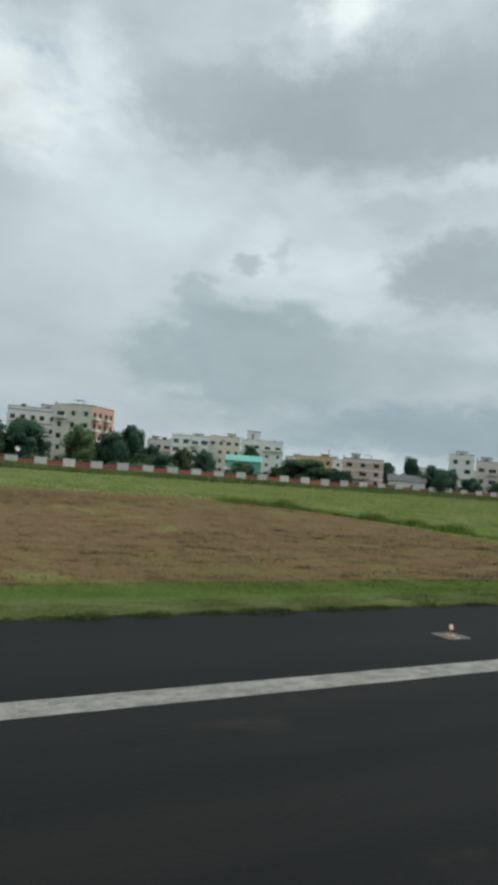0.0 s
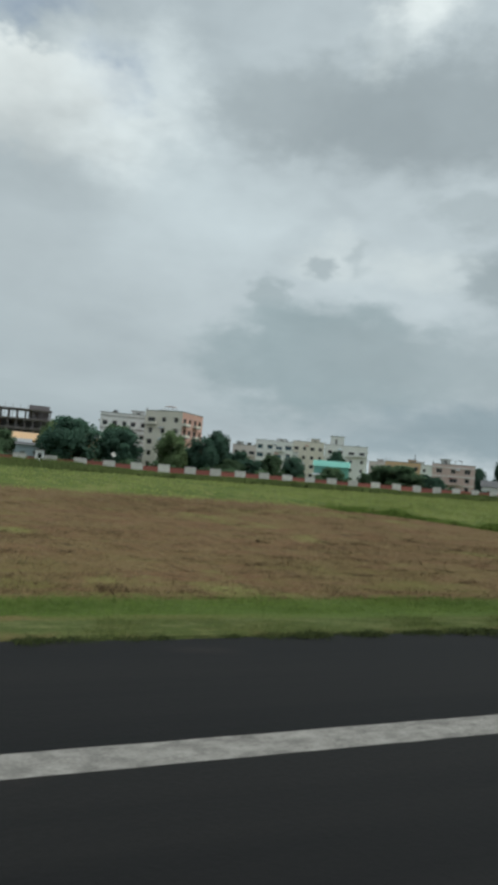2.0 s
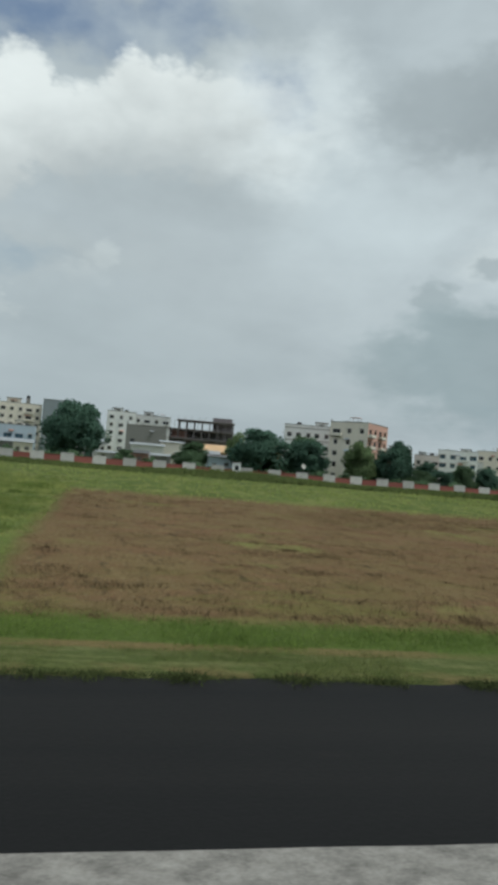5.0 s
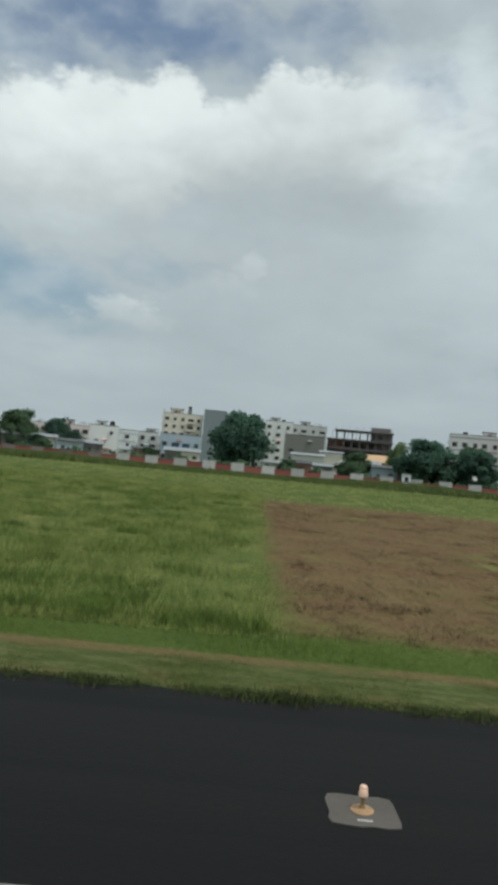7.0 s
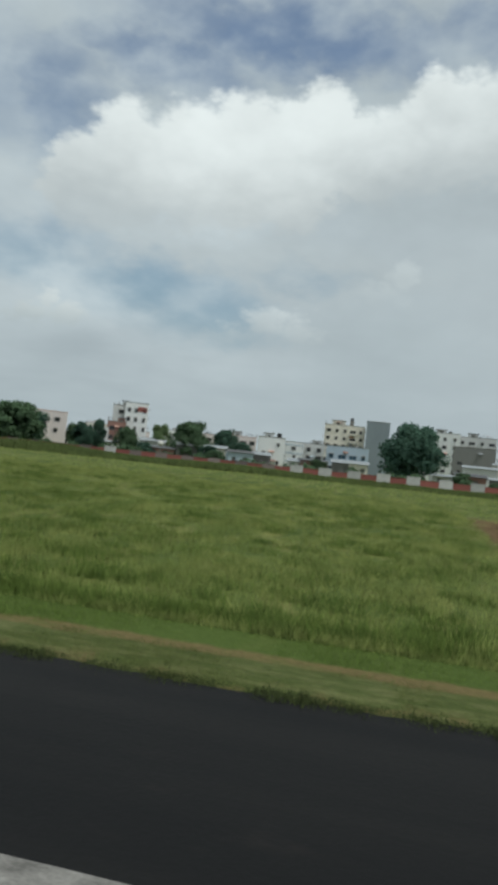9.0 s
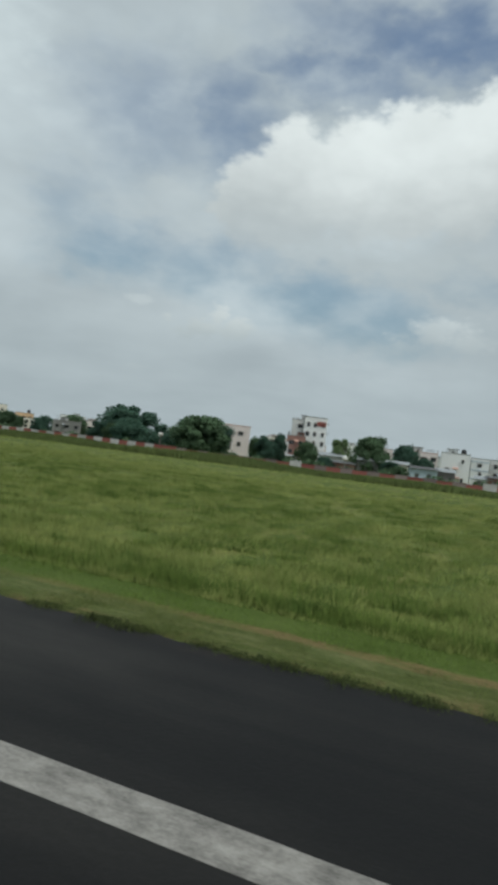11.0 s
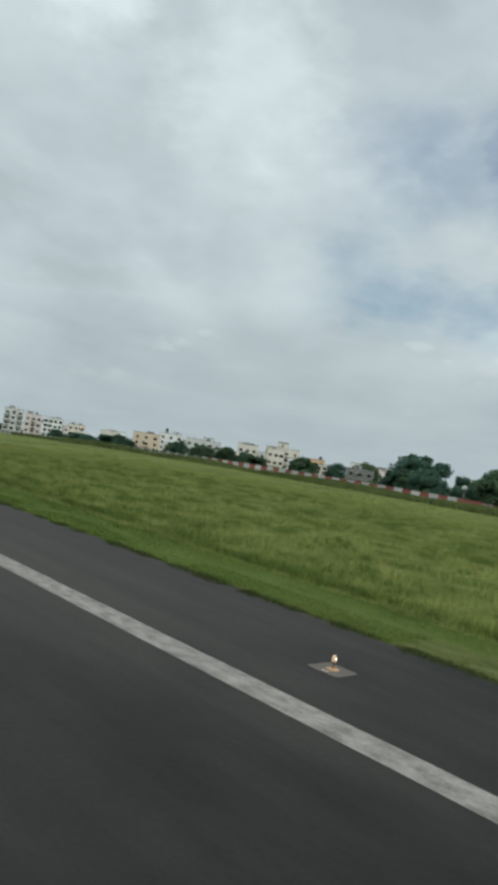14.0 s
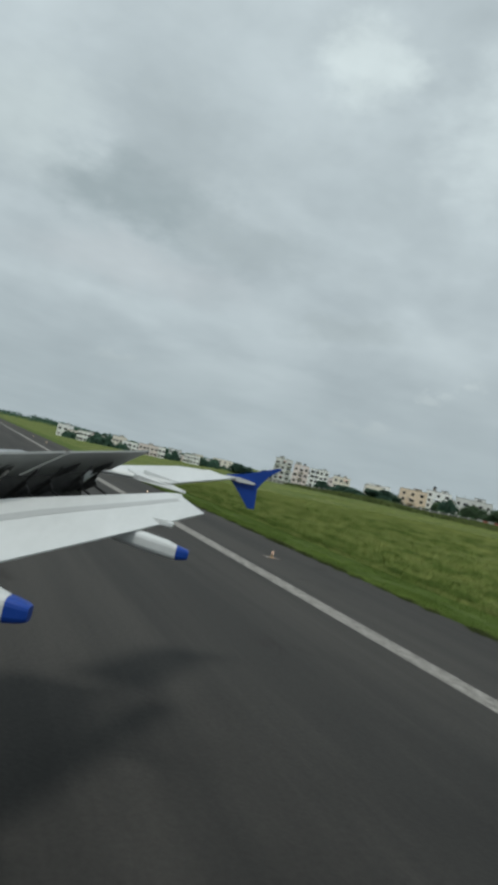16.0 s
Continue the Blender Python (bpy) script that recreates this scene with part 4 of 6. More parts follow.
def window_mesh(w, h, mat):
    key = (round(w, 1), round(h, 1), mat.name)
    if key not in WINDOWS:
        frame_bm = bmesh.new()
        t = 0.07
        for a in ((-w / 2, 0, w / 2, t), (-w / 2, h - t, w / 2, h), (-w / 2, t, -w / 2 + t, h - t), (w / 2 - t, t, w / 2, h - t), (-t / 2, t, t / 2, h - t)):
            box(frame_bm, a[0], -0.03, a[1], a[2], 0.03, a[3])
        pane_bm = box(bmesh.new(), -w / 2 + 0.02, 0.035, 0.02, w / 2 - 0.02, 0.055, h - 0.02)
        shade_bm = bmesh.new()
        prism(shade_bm, ((-0.20, h + 0.10), (-0.70, h + 0.02), (-0.70, h + 0.09), (-0.20, h + 0.20)), "x", -w / 2 - 0.2, w / 2 + 0.2)
        made = []
        for bm, name, mt in ((frame_bm, "window_frame", FRAME), (pane_bm, "pane", mat), (shade_bm, "sunshade", PARAPET)):
            mesh = bpy.data.meshes.new(name)
            bmesh.ops.recalc_face_normals(bm, faces=bm.faces)
            bm.to_mesh(mesh)
            bm.free()
            mesh.materials.append(mt)
            made.append(mesh)
        WINDOWS[key] = made
    return WINDOWS[key]


def make_house(x, y, yaw, w, top, floors, wall_mat, label, name="house", deep=9.0, base=None, cols=3, win=(1.5, 1.4), side_cols=2, balcony=(), stair=None, tank=None, parapet=0.9, side_mat=None, pane=PANE, shades=True, band=None, category="house", group="houses beyond the wall", skip=0.0, roof_mat=None, seed=1, parapet_mat=None, side_balcony=False, clutter=True):
    """A flat-roofed house: storeys, recessed windows, parapet, balconies, stair head and water tank. Its front is centred on (x, y)."""
    rng = random.Random(seed * 7 + int(abs(x)))
    ground = rise(x, y) if base is None else base
    house = thing(name, pose(x, y, ground, 0, 0, yaw), label, category, group)
    h = top - ground - parapet
    fh = h / floors
    sides = [(w, cols, Matrix.Translation((-w / 2, 0, 0)), wall_mat), (deep, side_cols, Matrix.Translation((w / 2, 0, 0)) @ Matrix.Rotation(radians(90), 4, "Z"), side_mat or wall_mat), (w, 0, Matrix.Translation((w / 2, deep, 0)) @ Matrix.Rotation(radians(180), 4, "Z"), wall_mat), (deep, side_cols, Matrix.Translation((-w / 2, deep, 0)) @ Matrix.Rotation(radians(270), 4, "Z"), side_mat or wall_mat)]
    for i, (width, n, m, mat) in enumerate(sides):
        openings, places = [], []
        for f in range(floors):
            for c in range(n):
                if rng.random() < skip:
                    continue
                ww, wh = win[0] * rng.choice((0.85, 1.0, 1.25)), win[1]
                cx = width * (c + 0.5) / n + rng.uniform(-0.15, 0.15)
                if i == 0 and (f, c) in balcony:
                    ww, wh = min(width / n * 0.72, 2.6), min(2.1, fh - 0.5)
                    z = f * fh + 0.12
                else:
                    z = f * fh + min(0.95, fh * 0.32)
                wh = min(wh, fh - 0.5)
                ww = min(ww, width / n - 0.3)
                ww, wh, cx, z = (round(v, 2) for v in (ww, wh, cx, z))
                if ww < 0.4 or wh < 0.4:
                    continue
                openings.append((cx - ww / 2, z, ww, wh))
                places.append((cx, z, ww, wh, f, c))
        bm = bmesh.new()
        facade(bm, width, h + parapet, openings, m)
        part("wall", bm, mat, house)
        for cx, z, ww, wh, f, c in places:
            frame_mesh, pane_mesh, shade_mesh = window_mesh(ww, wh, pane)
            window = shared("window", frame_mesh, house, m @ Matrix.Translation((cx, 0.18, z)))
            shared("pane", pane_mesh, window, Matrix())
            if shades and (f, c) not in balcony and i in (0, 1, 3):
                shared("sunshade", shade_mesh, house, m @ Matrix.Translation((cx, 0, z)))
            if (i == 0 and (f, c) in balcony) or (i == 1 and side_balcony and c % 2 == 0 and f):
                bw = width / n * 0.92
                bm = box(bmesh.new(), cx - bw / 2, -1.3, f * fh - 0.12, cx + bw / 2, -0.01, f * fh + 0.05)
                slab_ob = part("balcony", bm, parapet_mat or PARAPET, house)
                slab_ob.matrix_basis = m
                bm = bmesh.new()
                box(bm, cx - bw / 2, -1.3, f * fh + 0.05, cx + bw / 2, -1.18, f * fh + 0.85)
                for s in (-1, 1):
                    box(bm, cx + s * bw / 2 - 0.06, -1.18, f * fh + 0.05, cx + s * bw / 2 + 0.06, -0.01, f * fh + 0.85)
                part("railing", bm, wall_mat, slab_ob)
    part("roof", box(bmesh.new(), -w / 2 + 0.15, 0.15, h - 0.2, w / 2 - 0.15, deep - 0.15, h), roof_mat or PARAPET, house)
    bm = bmesh.new()
    t = 0.16
    for a in ((-w / 2 - 0.08, -0.08, w / 2 + 0.08, t), (-w / 2 - 0.08, deep - t, w / 2 + 0.08, deep + 0.08), (-w / 2 - 0.08, t, -w / 2 + t, deep - t), (w / 2 - t, t, w / 2 + 0.08, deep - t)):
        box(bm, a[0], a[1], h + parapet - 0.01, a[2], a[3], h + parapet + 0.16)
    part("coping", bm, parapet_mat or PARAPET, house)
    if band:
        for f in range(1, floors + 1):
            bm = box(bmesh.new(), -w / 2 - 0.10, -0.12, f * fh - 0.22, w / 2 + 0.10, -0.003, f * fh + 0.05)
            part("string_course", bm, band, house)
    if stair:
        sx, sw, sh = stair
        bm = bmesh.new()
        sd = min(4.0, deep * 0.5)
        for width, m in ((sw, Matrix.Translation((sx - sw / 2, 1.6, h))), (sd, Matrix.Translation((sx + sw / 2, 1.6, h)) @ Matrix.Rotation(radians(90), 4, "Z")), (sw, Matrix.Translation((sx + sw / 2, 1.6 + sd, h)) @ Matrix.Rotation(radians(180), 4, "Z")), (sd, Matrix.Translation((sx - sw / 2, 1.6 + sd, h)) @ Matrix.Rotation(radians(270), 4, "Z"))):
            facade(bm, width, sh, [(width * 0.35, sh * 0.3, min(1.0, width * 0.3), sh * 0.45)], m)
        head = part("stair_head", bm, wall_mat, house)
        part("stair_head_roof", box(bmesh.new(), sx - sw / 2 - 0.3, 1.3, h + sh, sx + sw / 2 + 0.3, 1.9 + sd, h + sh + 0.18), PARAPET, head)
        # Dark block inside, so that the openings look shaded.
        part("stair_head_dark", box(bmesh.new(), sx - sw / 2 + 0.25, 1.85, h + 0.01, sx + sw / 2 - 0.25, 1.35 + sd, h + sh - 0.01), DARK_WALL_AND_SHADE, head)
    if tank:
        tx, tz = tank
        stand = part("tank_stand", box(bmesh.new(), tx - 0.9, 2.0, h, tx + 0.9, 3.8, h + tz), PARAPET, house)
        part("water_tank", turned(bmesh.new(), ((0.75, h + tz), (0.8, h + tz + 0.1), (0.8, h + tz + 1.1), (0.55, h + tz + 1.35), (0.2, h + tz + 1.45)), 14, (tx, 2.9)), TANK, stand, "black plastic water tank")
    if name == "tower_house" and cols > 1:
        part("red_panel", box(bmesh.new(), w * 0.05, -0.16, h - 1.9, w * 0.44, -0.003, h - 0.2), WALL_RED, house, "red painted panel under the roof")
    if w > 6 and clutter and group == "houses beyond the wall":
        for k in range(rng.choice((1, 2, 2, 3))):
            cx, cy, ch = rng.uniform(-w * 0.42, w * 0.42), rng.uniform(0.8, deep * 0.6), rng.uniform(0.8, 2.0)
            bm = rod(bmesh.new(), (cx, cy, h - 0.02), (cx, cy, h + parapet + ch), 0.05, 0.035, 5)
            if k % 2 == 0:
                for c in range(3):
                    rod(bm, (cx - 0.5, cy, h + parapet + ch - 0.2 - 0.25 * c), (cx + 0.5, cy, h + parapet + ch - 0.2 - 0.25 * c), 0.02, sides=4)
            part("aerial", bm, RAIL, house)
        if not tank:
            cx, cy = rng.uniform(-w * 0.35, w * 0.35), rng.uniform(1.0, 2.5)
            part("water_tank", turned(bmesh.new(), ((0.6, h - 0.02), (0.65, h + 0.1), (0.65, h + 1.25), (0.45, h + 1.5), (0.15, h + 1.58)), 12, (cx, cy + 0.7)), rng.choice((TANK, WALL_PALE, SHEET)), house, "round rooftop water tank")
        if not stair and rng.random() < 0.75:
            rw, rh = w * rng.uniform(0.22, 0.4), rng.uniform(1.9, 2.7)
            rx = rng.choice((-1, 1)) * w * rng.uniform(0.1, 0.28)
            bm = bmesh.new()
            rd = min(3.5, deep * 0.4)
            for width, turn, off in ((rw, 0, (rx - rw / 2, 1.8, h)), (rd, 90, (rx + rw / 2, 1.8, h)), (rw, 180, (rx + rw / 2, 1.8 + rd, h)), (rd, 270, (rx - rw / 2, 1.8 + rd, h))):
                facade(bm, width, rh, [(width * 0.3, rh * 0.28, width * 0.36, rh * 0.48)] if turn != 180 else [], Matrix.Translation(off) @ Matrix.Rotation(radians(turn), 4, "Z"))
            room = part("rooftop_room", bm, rng.choice((wall_mat, WHITE_WALL, GREY_WALL, wall_mat)), house)
            part("room_roof", box(bmesh.new(), rx - rw / 2 - 0.3, 1.5, h + rh, rx + rw / 2 + 0.3, 2.1 + rd, h + rh + 0.15), rng.choice((PARAPET, SHEET, SHEET_DARK)), room)
            # Dark filling that stands in for the room's unlit inside.
            part("room_shade", box(bmesh.new(), rx - rw / 2 + 0.3, 2.1, h + 0.02, rx + rw / 2 - 0.3, 1.5 + rd, h + rh - 0.02), DARK_WALL_AND_SHADE, room)
        if rng.random() < 0.5:
            # a sheet canopy on posts
            px, pw, ph = rng.uniform(-w * 0.3, w * 0.3), rng.uniform(1.6, 3.4), parapet + rng.uniform(0.9, 1.6)
            canopy = part("canopy", box(bmesh.new(), px - pw / 2, 0.5, h + ph, px + pw / 2, 3.0, h + ph + 0.08), rng.choice((SHEET, SHEET_DARK, BLUE_WALL, SALMON_WALL)), house, "sheet canopy on thin posts")
            bm = bmesh.new()
            for a, c in ((-1, 0.6), (1, 0.6), (-1, 2.9), (1, 2.9)):
                rod(bm, (px + a * (pw / 2 - 0.1), c, h - 0.02), (px + a * (pw / 2 - 0.1), c, h + ph + 0.01), 0.05, sides=5)
            part("posts", bm, RAIL, canopy)
        for f in range(floors):
            if rng.random() < 0.5:
                # a sheet awning over an opening
                px, pw = rng.uniform(-w * 0.25, w * 0.25), rng.uniform(1.2, 2.2)
                awning = bmesh.new()
                prism(awning, ((-0.02, f * fh + fh * 0.80), (-1.0, f * fh + fh * 0.68), (-1.0, f * fh + fh * 0.71), (-0.02, f * fh + fh * 0.84)), "x", px - pw / 2, px + pw / 2)
                part("awning", awning, rng.choice((SHEET, SHEET_DARK, BLUE_WALL, BRICK_WALL, SALMON_WALL)), house)
        for c in (-1, 1):
            if rng.random() < 0.45:
                cx = c * (w / 2 - 0.25)
                part("roof_post", box(bmesh.new(), cx - 0.14, 0.2, h, cx + 0.14, 0.48, h + parapet + rng.uniform(0.7, 1.6)), PARAPET, house, "unfinished concrete post")
    return house


make_guard_post(34.0, 152.5)
make_house(69.8, 222.7, -13, 15.5, 21.0, 4, WHITE_WALL, "white four-storey flats with railed roof behind trees", "apartment_block", cols=5, tank=(-3, 0.6), stair=(4.5, 4, 2.2), band=PARAPET, category="apartments", seed=2)
make_house(77.2, 203.0, -44, 12.8, 21.8, 5, CREAM_WALL, "cream five-storey apartment block with salmon balconies", "apartment_block", deep=15.5, cols=3, side_cols=4, side_mat=SALMON_WALL, stair=(0.5, 6.5, 1.0), parapet=0.8, category="apartments", balcony=((4, 0),), seed=3, side_balcony=True)
make_house(120.8, 266.7, -22, 10.8, 17.9, 3, GREY_WALL, "grey weathered three-storey house", cols=3, stair=(-2, 4, 2.2), balcony=((1, 1), (2, 1)), skip=0.1, seed=4)
make_house(131.2, 262.5, -24, 9.8, 16.4, 3, BLUSH_WALL, "pinkish three-storey house with a rooftop tank", cols=3, tank=(2, 0.7), balcony=((1, 0), (2, 2)), skip=0.1, seed=43)
make_house(151.3, 275.4, -25, 16.5, 20.0, 4, WHITE_WALL, "white house with wide blue glazing upstairs", cols=4, pane=PANE_BLUE, win=(2.2, 1.7), balcony=((3, 2), (2, 2)), tank=(5, 0.5), seed=5)
make_house(172.0, 281.8, -28, 14.5, 21.5, 4, CREAM_WALL, "cream four-storey house with stained parapets", cols=4, stair=(3, 4, 2.4), seed=6)
make_house(195.0, 286.1, -31, 20.5, 21.6, 4, WHITE_WALL, "white house with a tall stair tower", cols=4, stair=(-4.5, 6.5, 5.2), balcony=((3, 2), (3, 3)), seed=7)
make_house(179.4, 218.7, -35, 13.5, 13.8, 3, ORANGE_WALL, "orange and cream house with dark coping", cols=4, stair=(3.5, 3, 2.0), seed=8)
make_house(179.7, 189.6, -39, 14.5, 13.4, 3, PINK_WALL, "pink house with white lower storey", cols=3, balcony=((1, 1),), band=WHITE_WALL, seed=9)
make_house(209.5, 171.5, -46, 8.6, 17.6, 4, WHITE_WALL, "white house with a rooftop room", cols=2, stair=(0, 4, 2.0), seed=10)
make_house(220.8, 167.0, -48, 11.5, 15.9, 3, BLUSH_WALL, "pale house with dark recessed balconies", cols=3, balcony=((1, 1), (2, 1)), seed=11)
make_house(236.0, 160.0, -50, 13.0, 14.0, 3, CREAM_WALL, "cream house with a flat roof", cols=3, seed=12)
make_house(200.0, 214.0, -40, 13.0, 12.5, 3, GREY_WALL, "grey house partly hidden by trees", cols=3, seed=13)
make_house(10.0, 317.1, -2, 12.7, 26.0, 6, WHITE_WALL, "pale tall house with stepped roof", "apartment_block", cols=3, tank=(2, 0.6), category="apartments", seed=14)
make_house(23.7, 321.4, -4, 16.7, 25.5, 6, GREY_WALL, "grey-white flats with dark balconies", "apartment_block", cols=4, balcony=((4, 1), (5, 1), (5, 3)), category="apartments", seed=15)
make_house(19.6, 281.6, -4, 15.8, 18.9, 4, DARK_WALL_AND_SHADE, "dark unpainted rendered building with bare side", cols=3, skip=0.55, parapet=1.2, shades=False, seed=16)
make_house(-19.3, 321.7, 3, 10.3, 28.6, 7, SLATE_WALL, "slate grey windowless slab tower", "apartment_block", cols=1, skip=0.97, side_cols=0, parapet=0.4, shades=False, category="apartments", seed=17, clutter=False)
make_house(-34.4, 325.5, 6, 18.5, 26.0, 6, CREAM_WALL, "cream apartment tower with stair head and water tank", "apartment_block", cols=5, stair=(-3, 6, 3.0), tank=(3, 3.4), balcony=((3, 3), (4, 3), (5, 3)), category="apartments", seed=18)
make_house(-24.2, 226.0, 6, 13.6, 12.8, 2, BLUE_WALL, "pale blue and white two-storey house with dark glazing", cols=4, balcony=((1, 1), (1, 2)), pane=PANE_BLUE, seed=19)
make_house(-49.4, 227.1, 12, 9.0, 13.6, 3, WHITE_WALL, "white three-storey house with rooftop tank", cols=2, win=(1.0, 1.1), stair=(-1, 3, 2.2), tank=(2.4, 1.2), seed=20, skip=0.2)
make_house(-42.0, 228.6, 10, 5.6, 12.8, 3, WHITE_WALL, "narrow white house with blue trim", cols=1, win=(1.1, 1.1), band=BLUE_WALL, seed=21)
make_house(-36.2, 234.6, 9, 7.0, 13.0, 3, GREY_WALL, "grey house with rooftop clutter", cols=2, stair=(1, 3, 2.0), seed=22)
make_house(-63.3, 246.5, 14, 9.0, 13.6, 3, BLUSH_WALL, "blush house with red balconies", cols=3, balcony=((1, 1), (2, 1)), parapet_mat=SALMON_WALL, seed=23)
make_house(-87.1, 279.3, 17, 8.0, 14.6, 3, BLUSH_WALL, "small blush house among trees", cols=2, seed=24)
make_house(-98.8, 229.8, 22, 8.0, 21.2, 5, WHITE_WALL, "white and grey tower house with red band at the top", "tower_house", cols=3, win=(1.0, 1.5), seed=25, deep=7, parapet=1.1, clutter=False)
make_house(-105.8, 233.5, 23, 6.4, 20.2, 5, GREY_WALL, "grey tower side with red panels", "tower_house", cols=1, skip=0.5, seed=26)
make_house(-102.6, 222.5, 23, 6.3, 13.8, 3, BRICK_WALL, "bare red brick house front", cols=2, shades=False, seed=27, deep=6)
make_house(-113.2, 193.3, 38, 12.5, 14.0, 3, BLUSH_WALL, "blush plain house with red coping", cols=2, skip=0.5, win=(1.3, 1.2), parapet_mat=SALMON_WALL, parapet=0.6, seed=28, side_cols=1, clutter=False)
make_house(-108.3, 219.4, 24, 8.0, 11.5, 2, GREY_WALL, "grey low house behind bushes", cols=2, seed=29, deep=6)
make_house(-332.4, 307.1, 45, 21.5, 18.0, 4, CREAM_WALL, "cream stepped apartments with deep balconies", "apartment_block", cols=4, balcony=((1, 0), (2, 0), (3, 0), (1, 2), (2, 2), (3, 2)), stair=(0, 7, 4.5), category="apartments", seed=30)
make_house(-299.2, 247.6, 48, 10.8, 15.0, 3, CREAM_WALL, "cream house with a dark rooftop canopy", cols=3, stair=(0, 6, 1.6), seed=31)
make_house(-202.5, 222.8, 39, 11.2, 10.2, 2, DARK_WALL_AND_SHADE, "low dark grey house beside trees", cols=3, seed=32)
make_house(-515.1, 213.9, 64, 13.0, 16.6, 5, GREY_WALL, "grey flats with deep dark balconies", "apartment_block", cols=3, base=-3.5, win=(2.0, 1.7), balcony=((1, 0), (2, 0), (3, 0), (4, 0), (1, 2), (2, 2), (3, 2), (4, 2)), stair=(-2, 4, 2.5), category="apartments", seed=33)
make_house(-508.9, 226.5, 66, 11.5, 14.8, 4, BLUSH_WALL, "pinkish grey flats with balconies", "apartment_block", cols=3, base=-3.5, win=(1.9, 1.7), balcony=((1, 1), (2, 1), (3, 1)), tank=(2, 1.2), category="apartments", seed=41)
make_house(-498.3, 236.7, 61, 13.5, 14.2, 5, WHITE_WALL, "white flats with square dark openings", "apartment_block", cols=4, base=-3.5, win=(2.0, 1.8), balcony=((1, 2), (2, 2), (3, 2)), stair=(3, 4, 2.0), category="apartments", seed=34)
make_house(-490.0, 251.5, 59, 12.5, 12.6, 4, CREAM_WALL, "pale cream flats with dark windows", "apartment_block", cols=3, base=-3.5, win=(2.0, 1.7), balcony=((1, 0), (2, 0)), tank=(-3, 0.8), category="apartments", seed=42)
make_house(-351.5, 218.4, 55, 15.0, 12.4, 4, PEACH_WALL, "peach three-storey house with white columns", cols=3, base=-1.5, balcony=((1, 1), (2, 1)), stair=(2, 4, 1.8), seed=35)
make_house(-355.6, 238.2, 53, 14.0, 14.6, 5, WHITE_WALL, "white house with a rooftop water tank on a stand", cols=3, base=-1.5, tank=(-3, 2.4), stair=(3, 4, 2.2), balcony=((2, 1), (3, 1)), seed=36)
make_house(-324.4, 237.4, 50, 19.0, 13.6, 4, GREY_WALL, "grey-white row of flats with balconies", "apartment_block", cols=5, base=-1.5, balcony=((1, 1), (2, 1), (3, 1), (2, 3)), category="apartments", seed=37)
make_house(-395.0, 236.0, 57, 13.0, 7.5, 2, WHITE_WALL, "small white house among trees", cols=3, base=-1.5, seed=38)
FAR_WALLS = (WHITE_WALL, CREAM_WALL, WHITE_WALL, GREY_WALL, BLUSH_WALL)
rng_far = random.Random(44)
WEST_EDGE = ((-468, 44), (-455, 67), (-476, 101), (-532, 141), (-608, 195))


def west_edge(f):
    """A place along the ragged edge of the settlement at the runway's far end."""
    k = min(int(f * 4), 3)
    (ax, ay), (bx, by) = WEST_EDGE[k], WEST_EDGE[k + 1]
    u = f * 4 - k
    return ax + (bx - ax) * u, ay + (by - ay) * u


for k in range(20):
    f = k / 19
    px, py = west_edge(f)
    back = rng_far.uniform(1.0, 1.16)
    px, py = px * back, py * back + 2
    make_house(px, py, math.degrees(math.atan2(-px - 19, py + 14)), rng_far.uniform(7, 13), rng_far.uniform(1.6, 5.4), 2, FAR_WALLS[k % 5], "distant pale house by the airfield's far side", cols=rng_far.choice((3, 4, 5)), base=-3.0, seed=140 + k, balcony=((1, 1),) if k % 2 else (), stair=(1, 3, 1.8) if k % 3 == 0 else None, side_cols=1, shades=False, group="distant houses")


for k, (px, py, yaw, w, top, floors, mat) in enumerate(((-410, 262, 57, 14, 11.5, 3, GREY_WALL), (-438, 248, 59, 12, 11.0, 3, CREAM_WALL), (-455, 262, 60, 16, 12.5, 3, WHITE_WALL), (-378, 262, 55, 12, 12.0, 3, BLUSH_WALL), (-300, 262, 48, 13, 12.5, 3, GREY_WALL), (-280, 268, 46, 12, 11.5, 3, WHITE_WALL), (-262, 262, 44, 11, 10.5, 3, CREAM_WALL), (-560, 238, 66, 22, 8.5, 3, WHITE_WALL), (-680, 226, 70, 20, 6.0, 2, CREAM_WALL), (-250, 296, 42, 14, 13.5, 4, BLUSH_WALL), (-176, 268, 34, 12, 10.5, 3, GREY_WALL), (-150, 262, 30, 10, 11.0, 3, CREAM_WALL), (-132, 242, 28, 9, 9.5, 2, WHITE_WALL))):
    make_house(px, py, yaw, w, top, floors, mat, "small flat-roofed house among trees far along the wall", cols=4, base=-1.5 if px < -300 else None, seed=60 + k, stair=(2, 3, 1.8) if k % 2 else None, balcony=((1, 1),) if floors > 2 else (), group="distant houses")


rng_town = random.Random(77)
TOWN = (WHITE_WALL, GREY_WALL, CREAM_WALL, BLUSH_WALL, WHITE_WALL, ORANGE_WALL, GREY_WALL, CREAM_WALL)
